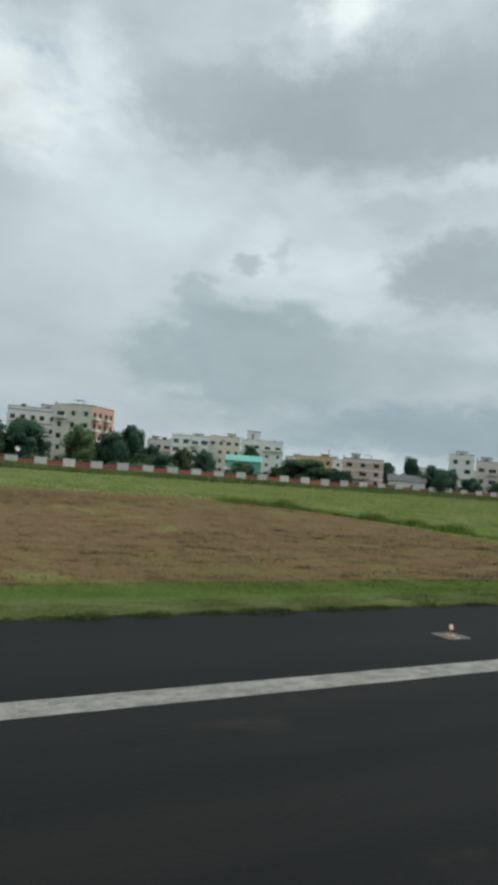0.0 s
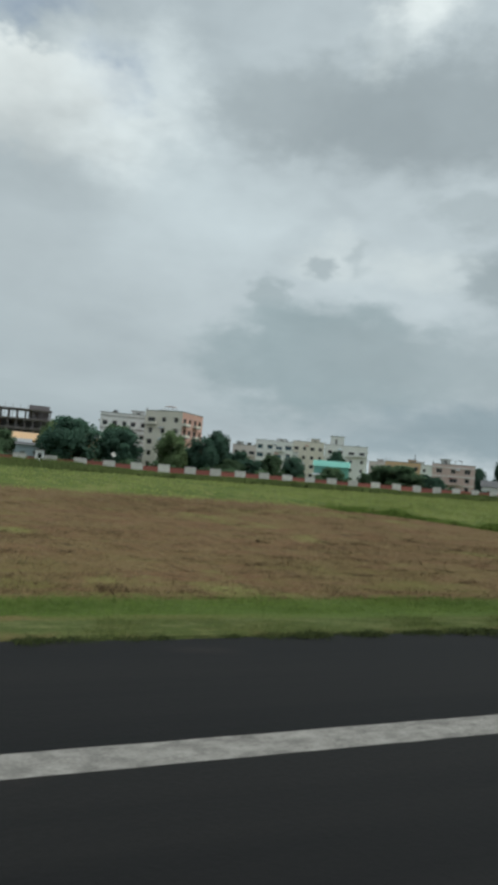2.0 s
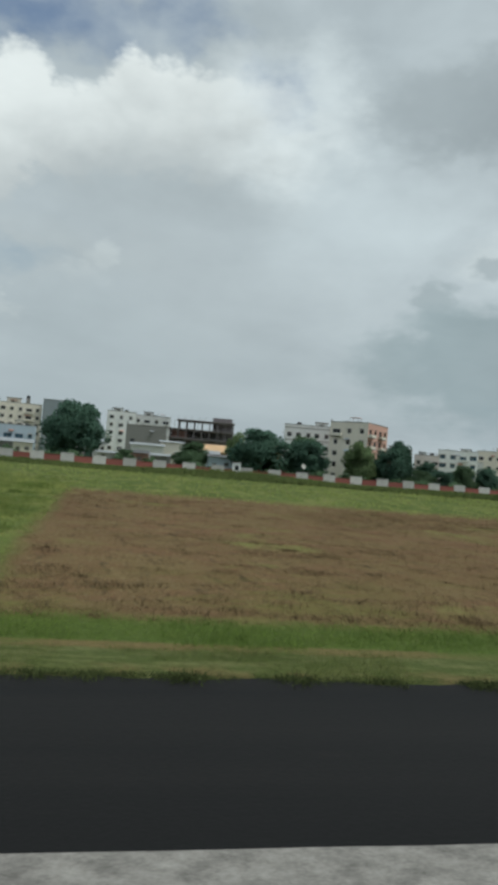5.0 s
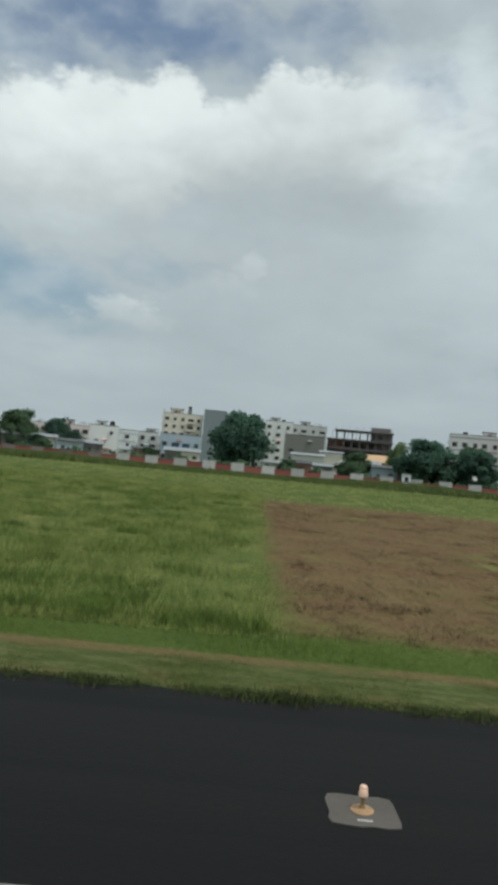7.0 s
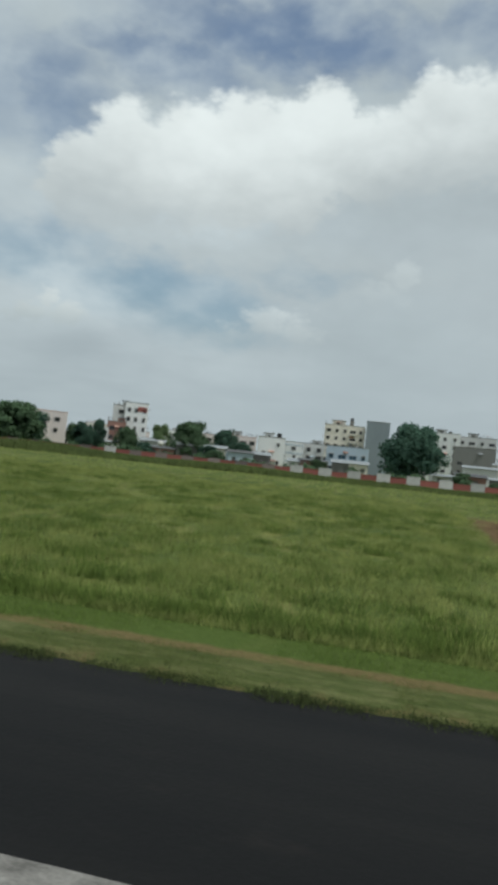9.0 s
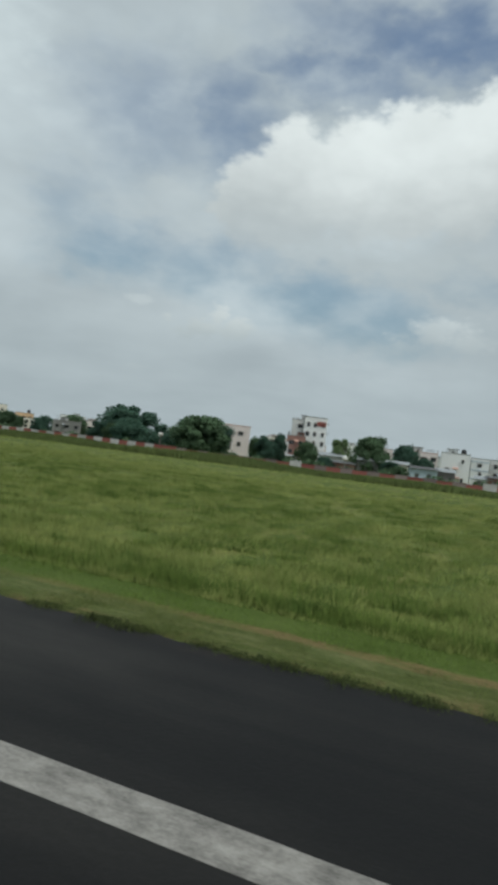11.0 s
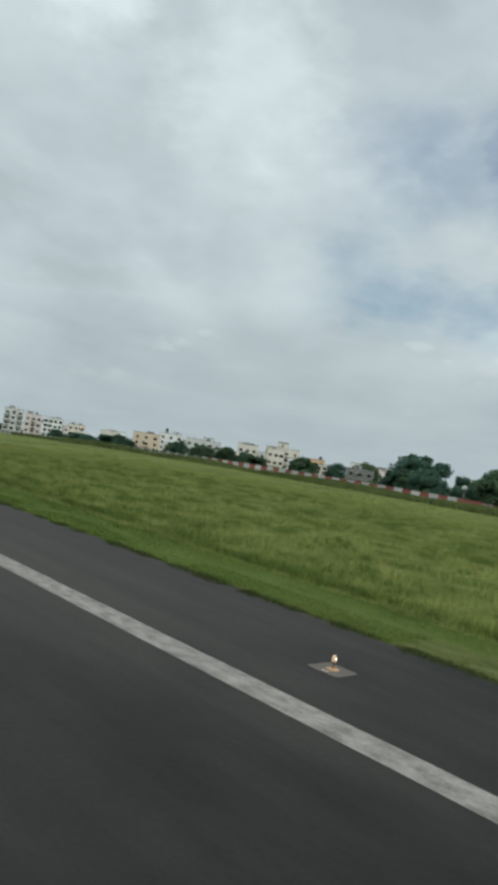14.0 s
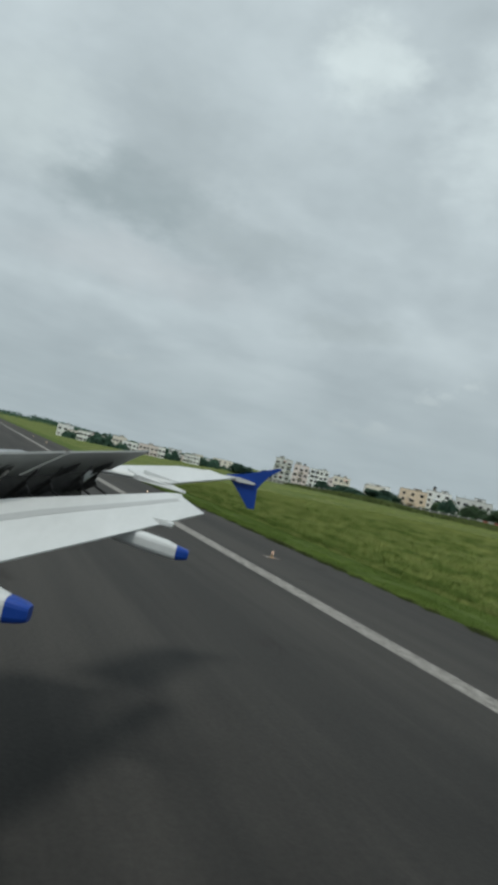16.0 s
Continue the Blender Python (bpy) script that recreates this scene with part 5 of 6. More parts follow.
for k in range(24):
    a = radians(-34 + 3.6 * k + rng_town.uniform(-0.7, 0.7))
    d = rng_town.uniform(300, 372)
    px, py = d * math.sin(a) + 8, d * math.cos(a) - 10
    floors = rng_town.choice((2, 3, 3))
    make_house(px, py, -math.degrees(a) + rng_town.uniform(-14, 14), rng_town.uniform(9, 15), rise(px, py) + 3.2 * floors + rng_town.uniform(0.8, 2.4), floors, TOWN[k % 8], "small weathered house in the town behind", cols=rng_town.choice((3, 4)), side_cols=1, seed=300 + k, balcony=((1, 1),) if k % 2 else (), stair=(rng_town.uniform(-2, 2), 3, 2.1) if k % 3 else None, skip=0.2, shades=False, group="town houses")


rng_west = random.Random(91)
for k in range(18):
    px = -560 + 19.0 * k + rng_west.uniform(-6, 6)
    py = 252 + rng_west.uniform(0, 46)
    floors = rng_west.choice((2, 3, 3))
    make_house(px, py, math.degrees(math.atan2(-px - 18, py + 13)) + rng_west.uniform(-12, 12), rng_west.uniform(8, 13), (-1.5 if px < -300 else rise(px, py)) + 3.1 * floors + rng_west.uniform(1.2, 4.2), floors, TOWN[(k * 3) % 8], "weathered flat-roofed house in the western town", cols=3, side_cols=1, base=-1.5 if px < -300 else None, win=(1.8, 1.5), seed=500 + k, balcony=((1, 0), (1, 2)) if k % 2 else ((1, 1),), stair=(rng_west.uniform(-2, 2), 3, 2.1) if k % 3 else None, tank=(2, 1.4) if k % 3 == 0 else None, shades=False, group="town houses")


def make_frame_building():
    """A concrete frame under construction: slabs, columns, beams, stair core, props and a bare top deck."""
    x, y, yaw, w, deep, top = 42.7, 289.2, -8, 27.0, 13.0, 23.4
    ground = rise(x, y)
    b = thing("unfinished_building", pose(x, y, ground, 0, 0, yaw), "unfinished concrete frame building with open dark floors", "building")
    floors, fh = 5, (top - ground) / 5
    for f in range(1, floors + 1):
        inset = 3.0 if f == floors else 0.0
        bm = box(bmesh.new(), -w / 2 + inset, -0.5, f * fh - 0.35, w / 2, deep + 0.5, f * fh)
        part("floor_slab", bm, RAW_CONCRETE, b)
    column = box(bmesh.new(), -0.22, -0.22, 0, 0.22, 0.22, fh - 0.35)
    mesh = bpy.data.meshes.new("column")
    column.to_mesh(mesh)
    column.free()
    mesh.materials.append(RAW_CONCRETE)
    for f in range(floors):
        for i in range(9):
            for j in range(3):
                if f == floors - 1 and i == 0:
                    continue
                shared("column", mesh, b, Matrix.Translation((-w / 2 + 0.5 + i * (w - 1) / 8, 0.4 + j * (deep - 0.8) / 2, f * fh)))
    for f in range(floors - 1):
        for k in ((0, 2), (1,), (2,), (0,))[f % 4]:
            part("infill_wall", box(bmesh.new(), -w / 2 + 1 + 8.6 * k, 4.0 + k, f * fh, -w / 2 + 7.5 + 8.6 * k, 4.25 + k, (f + 1) * fh - 0.35), BRICK_WALL if (f + k) % 3 == 0 else DARK_WALL_AND_SHADE, b)
    # Added dark boards stand in for the shade deep inside the open floors.
    for f in range(floors - 1):
        part("inner_wall", box(bmesh.new(), -w / 2 + 0.8, 8.2, f * fh, w / 2 - 0.8, 8.45, (f + 1) * fh - 0.35), DARK_WALL_AND_SHADE, b, "dark board standing in for the shade inside the open floors")
    for f in range(floors):
        for i in range(8):
            if (i + f) % 3 == 2:
                continue
            bx = -w / 2 + 0.5 + (i + 0.5) * (w - 1) / 8
            part("prop", rod(bmesh.new(), (bx, 0.7, f * fh), (bx + 0.1, 0.7, (f + 1) * fh - 0.35), 0.07, sides=5), BARK, b, "timber prop")
        part("edge_beam", box(bmesh.new(), -w / 2 + (3.0 if f == floors - 1 else 0), 0.1, (f + 1) * fh - 0.85, w / 2, 0.55, (f + 1) * fh - 0.34), RAW_CONCRETE, b)
    part("stair_core", box(bmesh.new(), w / 2 - 9, 3.5, (floors - 1) * fh, w / 2 - 1, 9.0, floors * fh + 1.9), RAW_CONCRETE, b)
    bar = rod(bmesh.new(), (0, 0, 0), (0, 0, 1.6), 0.06, sides=5)
    mesh = bpy.data.meshes.new("starter_bars")
    bar.to_mesh(mesh)
    bar.free()
    mesh.materials.append(RAIL)
    for i in range(9):
        shared("starter_bars", mesh, b, Matrix.Translation((-w / 2 + 3.3 + i * (w - 4) / 8, 0.4, floors * fh)))


def make_shed(x, y, yaw, w, deep, eave, ridge, wall_mat, roof_mat, label, name="shed", base=None):
    ground = rise(x, y) if base is None else base
    s = thing(name, pose(x, y, ground, 0, 0, yaw), label, "shed", "sheds by the wall")
    bm = bmesh.new()
    facade(bm, w, eave, [(w * 0.15, 0.2, 1.2, min(2.1, eave - 0.5)), (w * 0.6, eave * 0.4, 1.3, min(1.0, eave * 0.4))], Matrix.Translation((-w / 2, 0, 0)))
    for a, width in ((90, deep), (180, w), (270, deep)):
        off = {90: (w / 2, 0, 0), 180: (w / 2, deep, 0), 270: (-w / 2, deep, 0)}[a]
        facade(bm, width, eave, [], Matrix.Translation(off) @ Matrix.Rotation(radians(a), 4, "Z"))
    part("wall", bm, wall_mat, s)
    # Dark sheet behind door and window imitates the shade indoors.
    part("doorway_shade", box(bmesh.new(), -w / 2 + 0.3, 0.5, 0.0, w / 2 - 0.3, 0.56, eave - 0.1), DARK_WALL_AND_SHADE, s)
    bm = bmesh.new()
    prism(bm, ((-0.6, eave), (deep * 0.55, ridge), (deep + 0.4, eave + 0.2), (deep + 0.4, eave + 0.28), (deep * 0.55, ridge + 0.09), (-0.6, eave + 0.08)), "x", -w / 2 - 0.4, w / 2 + 0.4)
    part("roof", bm, roof_mat, s, "corrugated sheet roof")
    bm = bmesh.new()
    for i in range(int(w / 0.5)):
        rx = -w / 2 + 0.25 + i * 0.5
        rod(bm, (rx, -0.6, eave + 0.09), (rx, deep * 0.55, ridge + 0.10), 0.05, sides=4)
    part("roof_ribs", bm, roof_mat, s)
    return s


make_frame_building()
make_shed(133.4, 194.6, -30, 11.5, 8, 5.6, 7.6, TEAL_WALL, TEAL_WALL, "teal painted shed with teal sheet roof")
make_shed(128.0, 192.0, -30, 5.0, 5, 2.6, 3.2, WHITE_WALL, SHEET, "low white lean-to beside the teal shed", "lean_to")
make_shed(173.4, 159.5, -42, 11.5, 8, 3.4, 5.4, WHITE_WALL, SHEET_DARK, "white shed with dark grey sheet roof")
make_shed(184.0, 158.5, -44, 8.0, 6, 3.0, 4.2, WHITE_WALL, SHEET, "small white shed with pale roof")
make_shed(45.0, 243.3, -10, 15.5, 7, 6.0, 8.6, ORANGE_WALL, ORANGE_WALL, "orange shed with orange sheet roof")
make_shed(36.0, 232.0, -6, 12.0, 6, 4.6, 6.2, BLUE_WALL, SHEET, "blue shanty with pale sheet roof", "shanty")
make_shed(48.0, 226.0, -10, 13.0, 5, 3.6, 4.6, SALMON_WALL, SHEET, "salmon shanty with grey sheet roof", "shanty")
make_shed(18.0, 236.0, -4, 11.0, 6, 6.2, 7.0, GREY_WALL, SHEET, "pale grey outhouse with flat sheet roof", "shanty")
make_shed(27.0, 246.0, -4, 8.0, 6, 8.0, 8.6, CREAM_WALL, SHEET, "cream outhouse beside the unfinished building", "shanty")
make_shed(-97.5, 214.0, 22, 11.0, 5, 2.9, 3.5, WHITE_WALL, SHEET, "white roofed open shed under the tower house", "lean_to")
make_shed(-91.0, 225.0, 20, 6.0, 5, 4.4, 5.0, GREY_WALL, SHEET, "grey outhouse with sheet roof", "shanty")
make_shed(-107.0, 211.0, 24, 6.0, 5, 4.0, 4.8, SALMON_WALL, SHEET_DARK, "salmon lean-to against the grey house", "lean_to")


rng_shanty = random.Random(17)
for k in range(22):
    px = -86 + 7.6 * k + rng_shanty.uniform(-2.5, 2.5)
    py = 196 + rng_shanty.uniform(0, 22)
    eave = rng_shanty.uniform(2.6, 4.6)
    make_shed(px, py, -math.degrees(math.atan2(px, py + 8)) + rng_shanty.uniform(-12, 12), rng_shanty.uniform(5, 9), 5, eave, eave + rng_shanty.uniform(0.5, 1.2), (GREY_WALL, BRICK_WALL, DARK_WALL_AND_SHADE, CREAM_WALL, BLUE_WALL, RAW_CONCRETE)[k % 6], (SHEET, SHEET_DARK, SHEET)[k % 3], "small patched shanty with a sheet roof", "shanty")


# ---- trees ----
CROWNS = {}


def soft_normals(mesh, normals):
    """Foliage shades as a soft mass, not as single cards."""
    normals = normals / np.linalg.norm(normals, axis=1)[:, None]
    for p in (mesh.polygons,):
        p.foreach_set("use_smooth", np.ones(len(p), dtype=bool))
    mesh.normals_split_custom_set_from_vertices(normals.tolist())


def crown_mesh(seed, leaves, mat, flat=1.0, gap=0.0):
    """A crown one unit wide and one high: uneven lobes filled with small leaf sprays."""
    key = (seed, leaves, mat.name, flat)
    if key in CROWNS:
        return CROWNS[key]
    rng = np.random.default_rng(seed)
    lobes = []
    lean = rng.uniform(-0.08, 0.08, 2)
    for k in range(44):
        a, z = rng.uniform(0, 2 * math.pi), rng.uniform(0.12, 0.86)
        r = 0.42 * rng.uniform(0.02, 1.0) ** 0.6 * math.sqrt(max(0.05, 1 - ((z - 0.42) / 0.50) ** 2))
        lobes.append((r * math.cos(a) + lean[0] * z, r * math.sin(a) + lean[1] * z, z, rng.uniform(0.09, 0.17) * (1.12 - 0.35 * z)))
    lobes = np.array(lobes)
    pick = rng.integers(0, len(lobes), leaves)
    d = rng.normal(size=(leaves, 3))
    d /= np.linalg.norm(d, axis=1)[:, None]
    rad = 1.3 * rng.uniform(0.06, 1.0, leaves) ** 0.55
    centre = lobes[pick, :3] + d * (lobes[pick, 3] * rad)[:, None] * np.array([1, 1, flat])
    u = rng.normal(size=(leaves, 3))
    u /= np.linalg.norm(u, axis=1)[:, None]
    v = np.cross(u, rng.normal(size=(leaves, 3)))
    v /= np.linalg.norm(v, axis=1)[:, None]
    size = rng.uniform(0.011, 0.026, leaves)[:, None]
    outward = d * 0.6 + (centre - np.array([0, 0, 0.40])) * 2.0
    v *= np.where(np.sum(np.cross(u, v) * outward, axis=1) < 0, -1, 1)[:, None]
    corners = np.stack([centre - u * size * 1.5, centre - v * size * 0.8, centre + u * size * 1.5, centre + v * size * 0.8], axis=1).reshape(-1, 3)
    mesh = bpy.data.meshes.new("crown")
    mesh.vertices.add(leaves * 4)
    mesh.vertices.foreach_set("co", corners.ravel())
    mesh.loops.add(leaves * 4)
    mesh.loops.foreach_set("vertex_index", np.arange(leaves * 4))
    mesh.polygons.add(leaves)
    mesh.polygons.foreach_set("loop_start", np.arange(0, leaves * 4, 4))
    mesh.update(calc_edges=True)
    out = d * 0.12 + (centre - np.array([0, 0, 0.35])) * 1.8 + rng.normal(0, 0.2, (leaves, 3)) + np.array([0, 0, 0.45])
    soft_normals(mesh, np.repeat(out, 4, axis=0))
    mesh.materials.append(mat)
    CROWNS[key] = mesh
    return mesh


TRUNKS = {}


def trunk_mesh(seed):
    if seed in TRUNKS:
        return TRUNKS[seed]
    rng = random.Random(seed)
    bm = bmesh.new()
    rod(bm, (0, 0, -0.05), (0.01, 0, 0.16), 0.035, 0.027, 9)
    rod(bm, (0.01, 0, 0.15), (0.0, 0.02, 0.45), 0.027, 0.016, 8)
    for k in range(7):
        a = k * 0.9 + rng.uniform(-0.3, 0.3)
        z = rng.uniform(0.16, 0.36)
        end = Vector((math.cos(a) * rng.uniform(0.16, 0.3), math.sin(a) * rng.uniform(0.16, 0.3), z + rng.uniform(0.15, 0.36)))
        rod(bm, (0.005, 0.005, z), end, 0.013, 0.006, 6)
        rod(bm, end, end + Vector((rng.uniform(-0.1, 0.1), rng.uniform(-0.1, 0.1), 0.12)), 0.006, 0.002, 5)
    mesh = bpy.data.meshes.new("trunk")
    bm.to_mesh(mesh)
    bm.free()
    mesh.materials.append(BARK)
    TRUNKS[seed] = mesh
    return mesh


def make_tree(x, y, high, wide, mat, label, seed, name="tree", leaves=5200, base=None):
    z = rise(x, y) if base is None else base
    t = thing(name, pose(x, y, z, 0, 0, (seed * 67) % 360), label, "tree", "trees along the wall")
    trunk = shared("trunk", trunk_mesh(seed % 3), t, Matrix.Diagonal((max(wide, high * 0.5), max(wide, high * 0.5), high, 1)))
    crown = shared("crown", crown_mesh(seed % 9, leaves, mat), t, Matrix.Diagonal((wide * 1.02, wide * 1.02, high * 1.06, 1)))
    return t


DARK = "dark green leafy tree standing behind the wall"
MID = "green leafy tree among the houses"
PALE = "light green feathery tree behind the wall"
TREES_NEAR_FLATS = (
    (61, 193, 10.8, 14.5, 0), (74, 181, 11.2, 9.2, 2), (82, 182, 10.4, 10.5, 0), (117, 258, 16.2, 13.0, 0), (104, 204, 8.1, 7.4, 0),
    (105, 181, 7.4, 8.6, 1), (112, 181, 7.5, 7.0, 0), (138, 164, 7.5, 15.5, 1), (131, 167, 5.1, 8.6, 1), (145, 160, 5.3, 6.0, 0),
    (232, 221, 13.6, 10.0, 0), (184, 158, 8.9, 10.3, 0), (190, 160, 8.2, 9.0, 0), (48, 191, 12.8, 16.5, 0), (61, 196, 12.4, 11.5, 1),
)
TREES_BY_TOWER = (
    (-4, 188, 15.4, 15.5, 0), (-72, 205, 11.1, 10.4, 1), (-66, 233, 10.7, 9.8, 0), (-64, 203, 4.7, 7.6, 0), (26, 191, 5.1, 9.4, 1),
    (49, 237, 13.4, 7.8, 2), (-112, 176, 11.0, 18.6, 0), (-74, 217, 12.2, 11.7, 1), (-85, 219, 10.4, 8.2, 2), (-76, 274, 12.4, 10.4, 0),
    (-102, 207, 9.9, 4.8, 0), (-196, 253, 17.0, 27.5, 0), (-109, 168, 10.9, 18.1, 1), (-102, 197, 8.1, 7.4, 0), (-240, 229, 8.6, 13.0, 1),
)
TREES_WEST = (
    (-224, 231, 8.2, 11.0, 0), (-126, 173, 8.0, 6.7, 0), (-278, 233, 7.0, 16.8, 1), (-107, 199, 7.6, 5.4, 1), (-461, 222, 8.5, 13.3, 0),
    (-358, 203, 8.5, 25.0, 0), (-372, 228, 9.5, 11.1, 0), (-322, 219, 9.8, 10.1, 0), (-304, 224, 8.6, 17.3, 1), (-274, 212, 8.6, 13.3, 1),
    (90, 176, 5.0, 8.0, 1), (97, 178, 5.5, 7.5, 0), (120, 172, 5.2, 8.0, 1), (152, 164, 5.0, 7.0, 0), (205, 162, 6.5, 8.0, 0),
)
TREES_LOW = (
    (215, 158, 5.5, 9.0, 1), (-150, 190, 9.0, 13.0, 0), (-165, 205, 8.0, 10.0, 1), (-30, 205, 4.0, 6.0, 1), (10, 200, 4.2, 6.0, 1),
    (-82, 196, 4.0, 6.0, 0), (-58, 190, 3.6, 6.0, 1), (228, 176, 9.0, 9.0, 0), (243, 168, 8.0, 10.0, 1), (196, 196, 9.5, 8.0, 0),
    (158, 232, 12.0, 8.0, 0), (94, 226, 14.0, 8.0, 0), (86, 196, 8.5, 8.0, 1), (30, 205, 8.0, 9.0, 1), (-56, 214, 7.0, 7.0, 0),
)
TREES_BETWEEN = (
    (-92, 206, 8.0, 8.0, 1), (-136, 200, 8.5, 9.0, 1), (-186, 226, 9.0, 14.0, 0), (-212, 240, 9.5, 13.0, 1), (-258, 246, 9.0, 13.0, 0),
    (-290, 240, 8.5, 12.0, 0), (-338, 226, 8.0, 9.0, 1), (-420, 215, 7.5, 16.0, 0), (-440, 230, 8.0, 14.0, 1), (-395, 208, 6.5, 12.0, 0),
    (-545, 215, 8.0, 18.0, 0), (-575, 205, 8.5, 22.0, 0),
)
TREES = TREES_NEAR_FLATS + TREES_BY_TOWER + TREES_WEST + TREES_LOW + TREES_BETWEEN
for k, (tx, ty, high, wide, tone) in enumerate(TREES):
    make_tree(tx, ty, high, wide, (LEAF_DARK, LEAF_MID, LEAF_LIGHT)[tone], (DARK, MID, PALE)[tone], k, leaves=15000 if wide > 12 else 10000)


def scatter_leaves(name, centres, sizes, per, mat, label, seed, leaf):
    """Far woods and hedges: clumps of leaf sprays, joined."""
    rng = np.random.default_rng(seed)
    n = len(centres) * per
    d = rng.normal(size=(n, 3))
    d /= np.linalg.norm(d, axis=1)[:, None]
    d[:, 2] = np.abs(d[:, 2])
    r = rng.uniform(0.3, 1.05, n) ** 0.6
    c = np.repeat(np.array(centres), per, axis=0) + d * (np.repeat(np.array(sizes), per, axis=0) * r[:, None])
    u = rng.normal(size=(n, 3))
    u /= np.linalg.norm(u, axis=1)[:, None]
    v = np.cross(u, rng.normal(size=(n, 3)))
    v /= np.linalg.norm(v, axis=1)[:, None]
    s = (leaf * rng.uniform(0.6, 1.4, n))[:, None]
    v *= np.where(np.sum(np.cross(u, v) * (d + np.array([0, -0.6, 0.2])), axis=1) < 0, -1, 1)[:, None]
    corners = np.stack([c - u * s * 1.4, c - v * s * 0.8, c + u * s * 1.4, c + v * s * 0.8], axis=1).reshape(-1, 3)
    mesh = bpy.data.meshes.new(name)
    mesh.vertices.add(n * 4)
    mesh.vertices.foreach_set("co", corners.ravel())
    mesh.loops.add(n * 4)
    mesh.loops.foreach_set("vertex_index", np.arange(n * 4))
    mesh.polygons.add(n)
    mesh.polygons.foreach_set("loop_start", np.arange(0, n * 4, 4))
    mesh.update(calc_edges=True)
    soft_normals(mesh, np.repeat(d + rng.normal(0, 0.3, (n, 3)) + np.array([0, 0, 0.3]), 4, axis=0))
    mesh.materials.append(mat)
    tagged(new(name, mesh), label, "bushes", kind="stuff")


def make_far_woods():
    rng = random.Random(21)
    centres, sizes = [], []
    for k in range(150):
        x = -420 - 10.0 * k + rng.uniform(-5, 5)
        y = 250 + rng.uniform(-20, 40) - 0.10 * k
        centres.append((x, y, rise(x, y) - 1.5))
        sizes.append((rng.uniform(6, 12), rng.uniform(6, 12), rng.uniform(4, 9.0)))
    for k in range(110):
        x, y = west_edge(k / 110)
        back = rng.uniform(1.0, 1.3)
        x, y = x * back, y * back + 4
        centres.append((x, y, -3.3))
        sizes.append((rng.uniform(2.5, 6), rng.uniform(2.5, 5), rng.uniform(3, 8.0)))
    for k in range(60):
        x = -1300 - 30 * k
        centres.append((x, rng.uniform(-250, 300), -1.5))
        sizes.append((26, 30, rng.uniform(8, 13)))
    scatter_leaves("far_woods", centres, sizes, 260, LEAF_DARK, "dark distant line of trees", 3, 1.1)
    centres, sizes = [], []
    for k in range(170):
        x = -350 + 3.9 * k + rng.uniform(-3, 3)
        y = 160 + rng.uniform(0, 12)
        centres.append((x, y, rise(x, y) - 0.4))
        sizes.append((rng.uniform(2, 4), rng.uniform(1.5, 3), rng.uniform(1.4, 3.4)))
    scatter_leaves("hedge", centres, sizes, 260, LEAF_MID, "overgrown bushes behind the boundary wall", 4, 0.32)
    centres, sizes = [], []
    for k in range(120):
        x = -420 + 6.0 * k + rng.uniform(-6, 6)
        y = rng.uniform(330, 390)
        centres.append((x, y, rise(x, y) - 0.5))
        sizes.append((rng.uniform(5, 9), 6, rng.uniform(5, 10)))
    scatter_leaves("town_trees", centres, sizes, 160, LEAF_DARK, "dark trees behind the houses", 6, 0.8)


make_far_woods()


# ---- grass ----
def make_grass(name, places, heights, width, mat, label, seed, lean=0.5, blades=4):
    """Tufts of tapering blades, joined."""
    rng = np.random.default_rng(seed)
    n = len(places) * blades
    root = np.repeat(places, blades, axis=0) + np.c_[rng.normal(0, 0.10, n), rng.normal(0, 0.10, n), np.zeros(n)]
    h = np.repeat(heights, blades) * rng.uniform(0.5, 1.15, n)
    a = rng.uniform(0, 2 * math.pi, n)
    side = np.c_[np.cos(a), np.sin(a), np.zeros(n)] * (width * rng.uniform(0.6, 1.4, n))[:, None]
    b = rng.uniform(0, 2 * math.pi, n)
    tip = root + np.c_[np.cos(b), np.sin(b), np.zeros(n)] * (h * lean * rng.uniform(0.2, 1, n))[:, None]
    tip[:, 2] += h
    root[:, 2] -= 0.05
    side *= np.where(np.cross(side, tip - root)[:, 1] > 0, -1, 1)[:, None]
    corners = np.stack([root - side, root + side, tip], axis=1).reshape(-1, 3)
    mesh = bpy.data.meshes.new(name)
    mesh.vertices.add(n * 3)
    mesh.vertices.foreach_set("co", corners.ravel())
    mesh.loops.add(n * 3)
    mesh.loops.foreach_set("vertex_index", np.arange(n * 3))
    mesh.polygons.add(n)
    mesh.polygons.foreach_set("loop_start", np.arange(0, n * 3, 3))
    mesh.update(calc_edges=True)
    soft_normals(mesh, np.repeat(rng.normal(0, 0.22, (n, 3)) + np.array([0, 0, 1.0]), 3, axis=0))
    mesh.materials.append(mat)
    return tagged(new(name, mesh), label, "grass", kind="stuff")


def on_land(x, y):
    z = np.where(y < 12, 0, 2.9 * np.clip((y - 12) / 143, 0, 1) + np.where(y > 155, 0.012 * (np.minimum(y, 270) - 155), 0)) * np.clip((x + 520) / 340, 0, 1) - 3.0 * np.clip((-x - 240) / 250, 0, 1) * np.clip((y - 10) / 30, 0, 1)
    return np.c_[x, y, z - 0.02]


def clumpy(x, y, scale, seed):
    rng = np.random.default_rng(seed)
    out = np.zeros(len(x))
    for k in range(9):
        a, f, p = rng.uniform(0, 2 * math.pi), scale * rng.uniform(0.5, 2.2), rng.uniform(0, 6.28)
        out += np.sin((x * math.cos(a) + y * math.sin(a)) * f + p)
    return out / 3


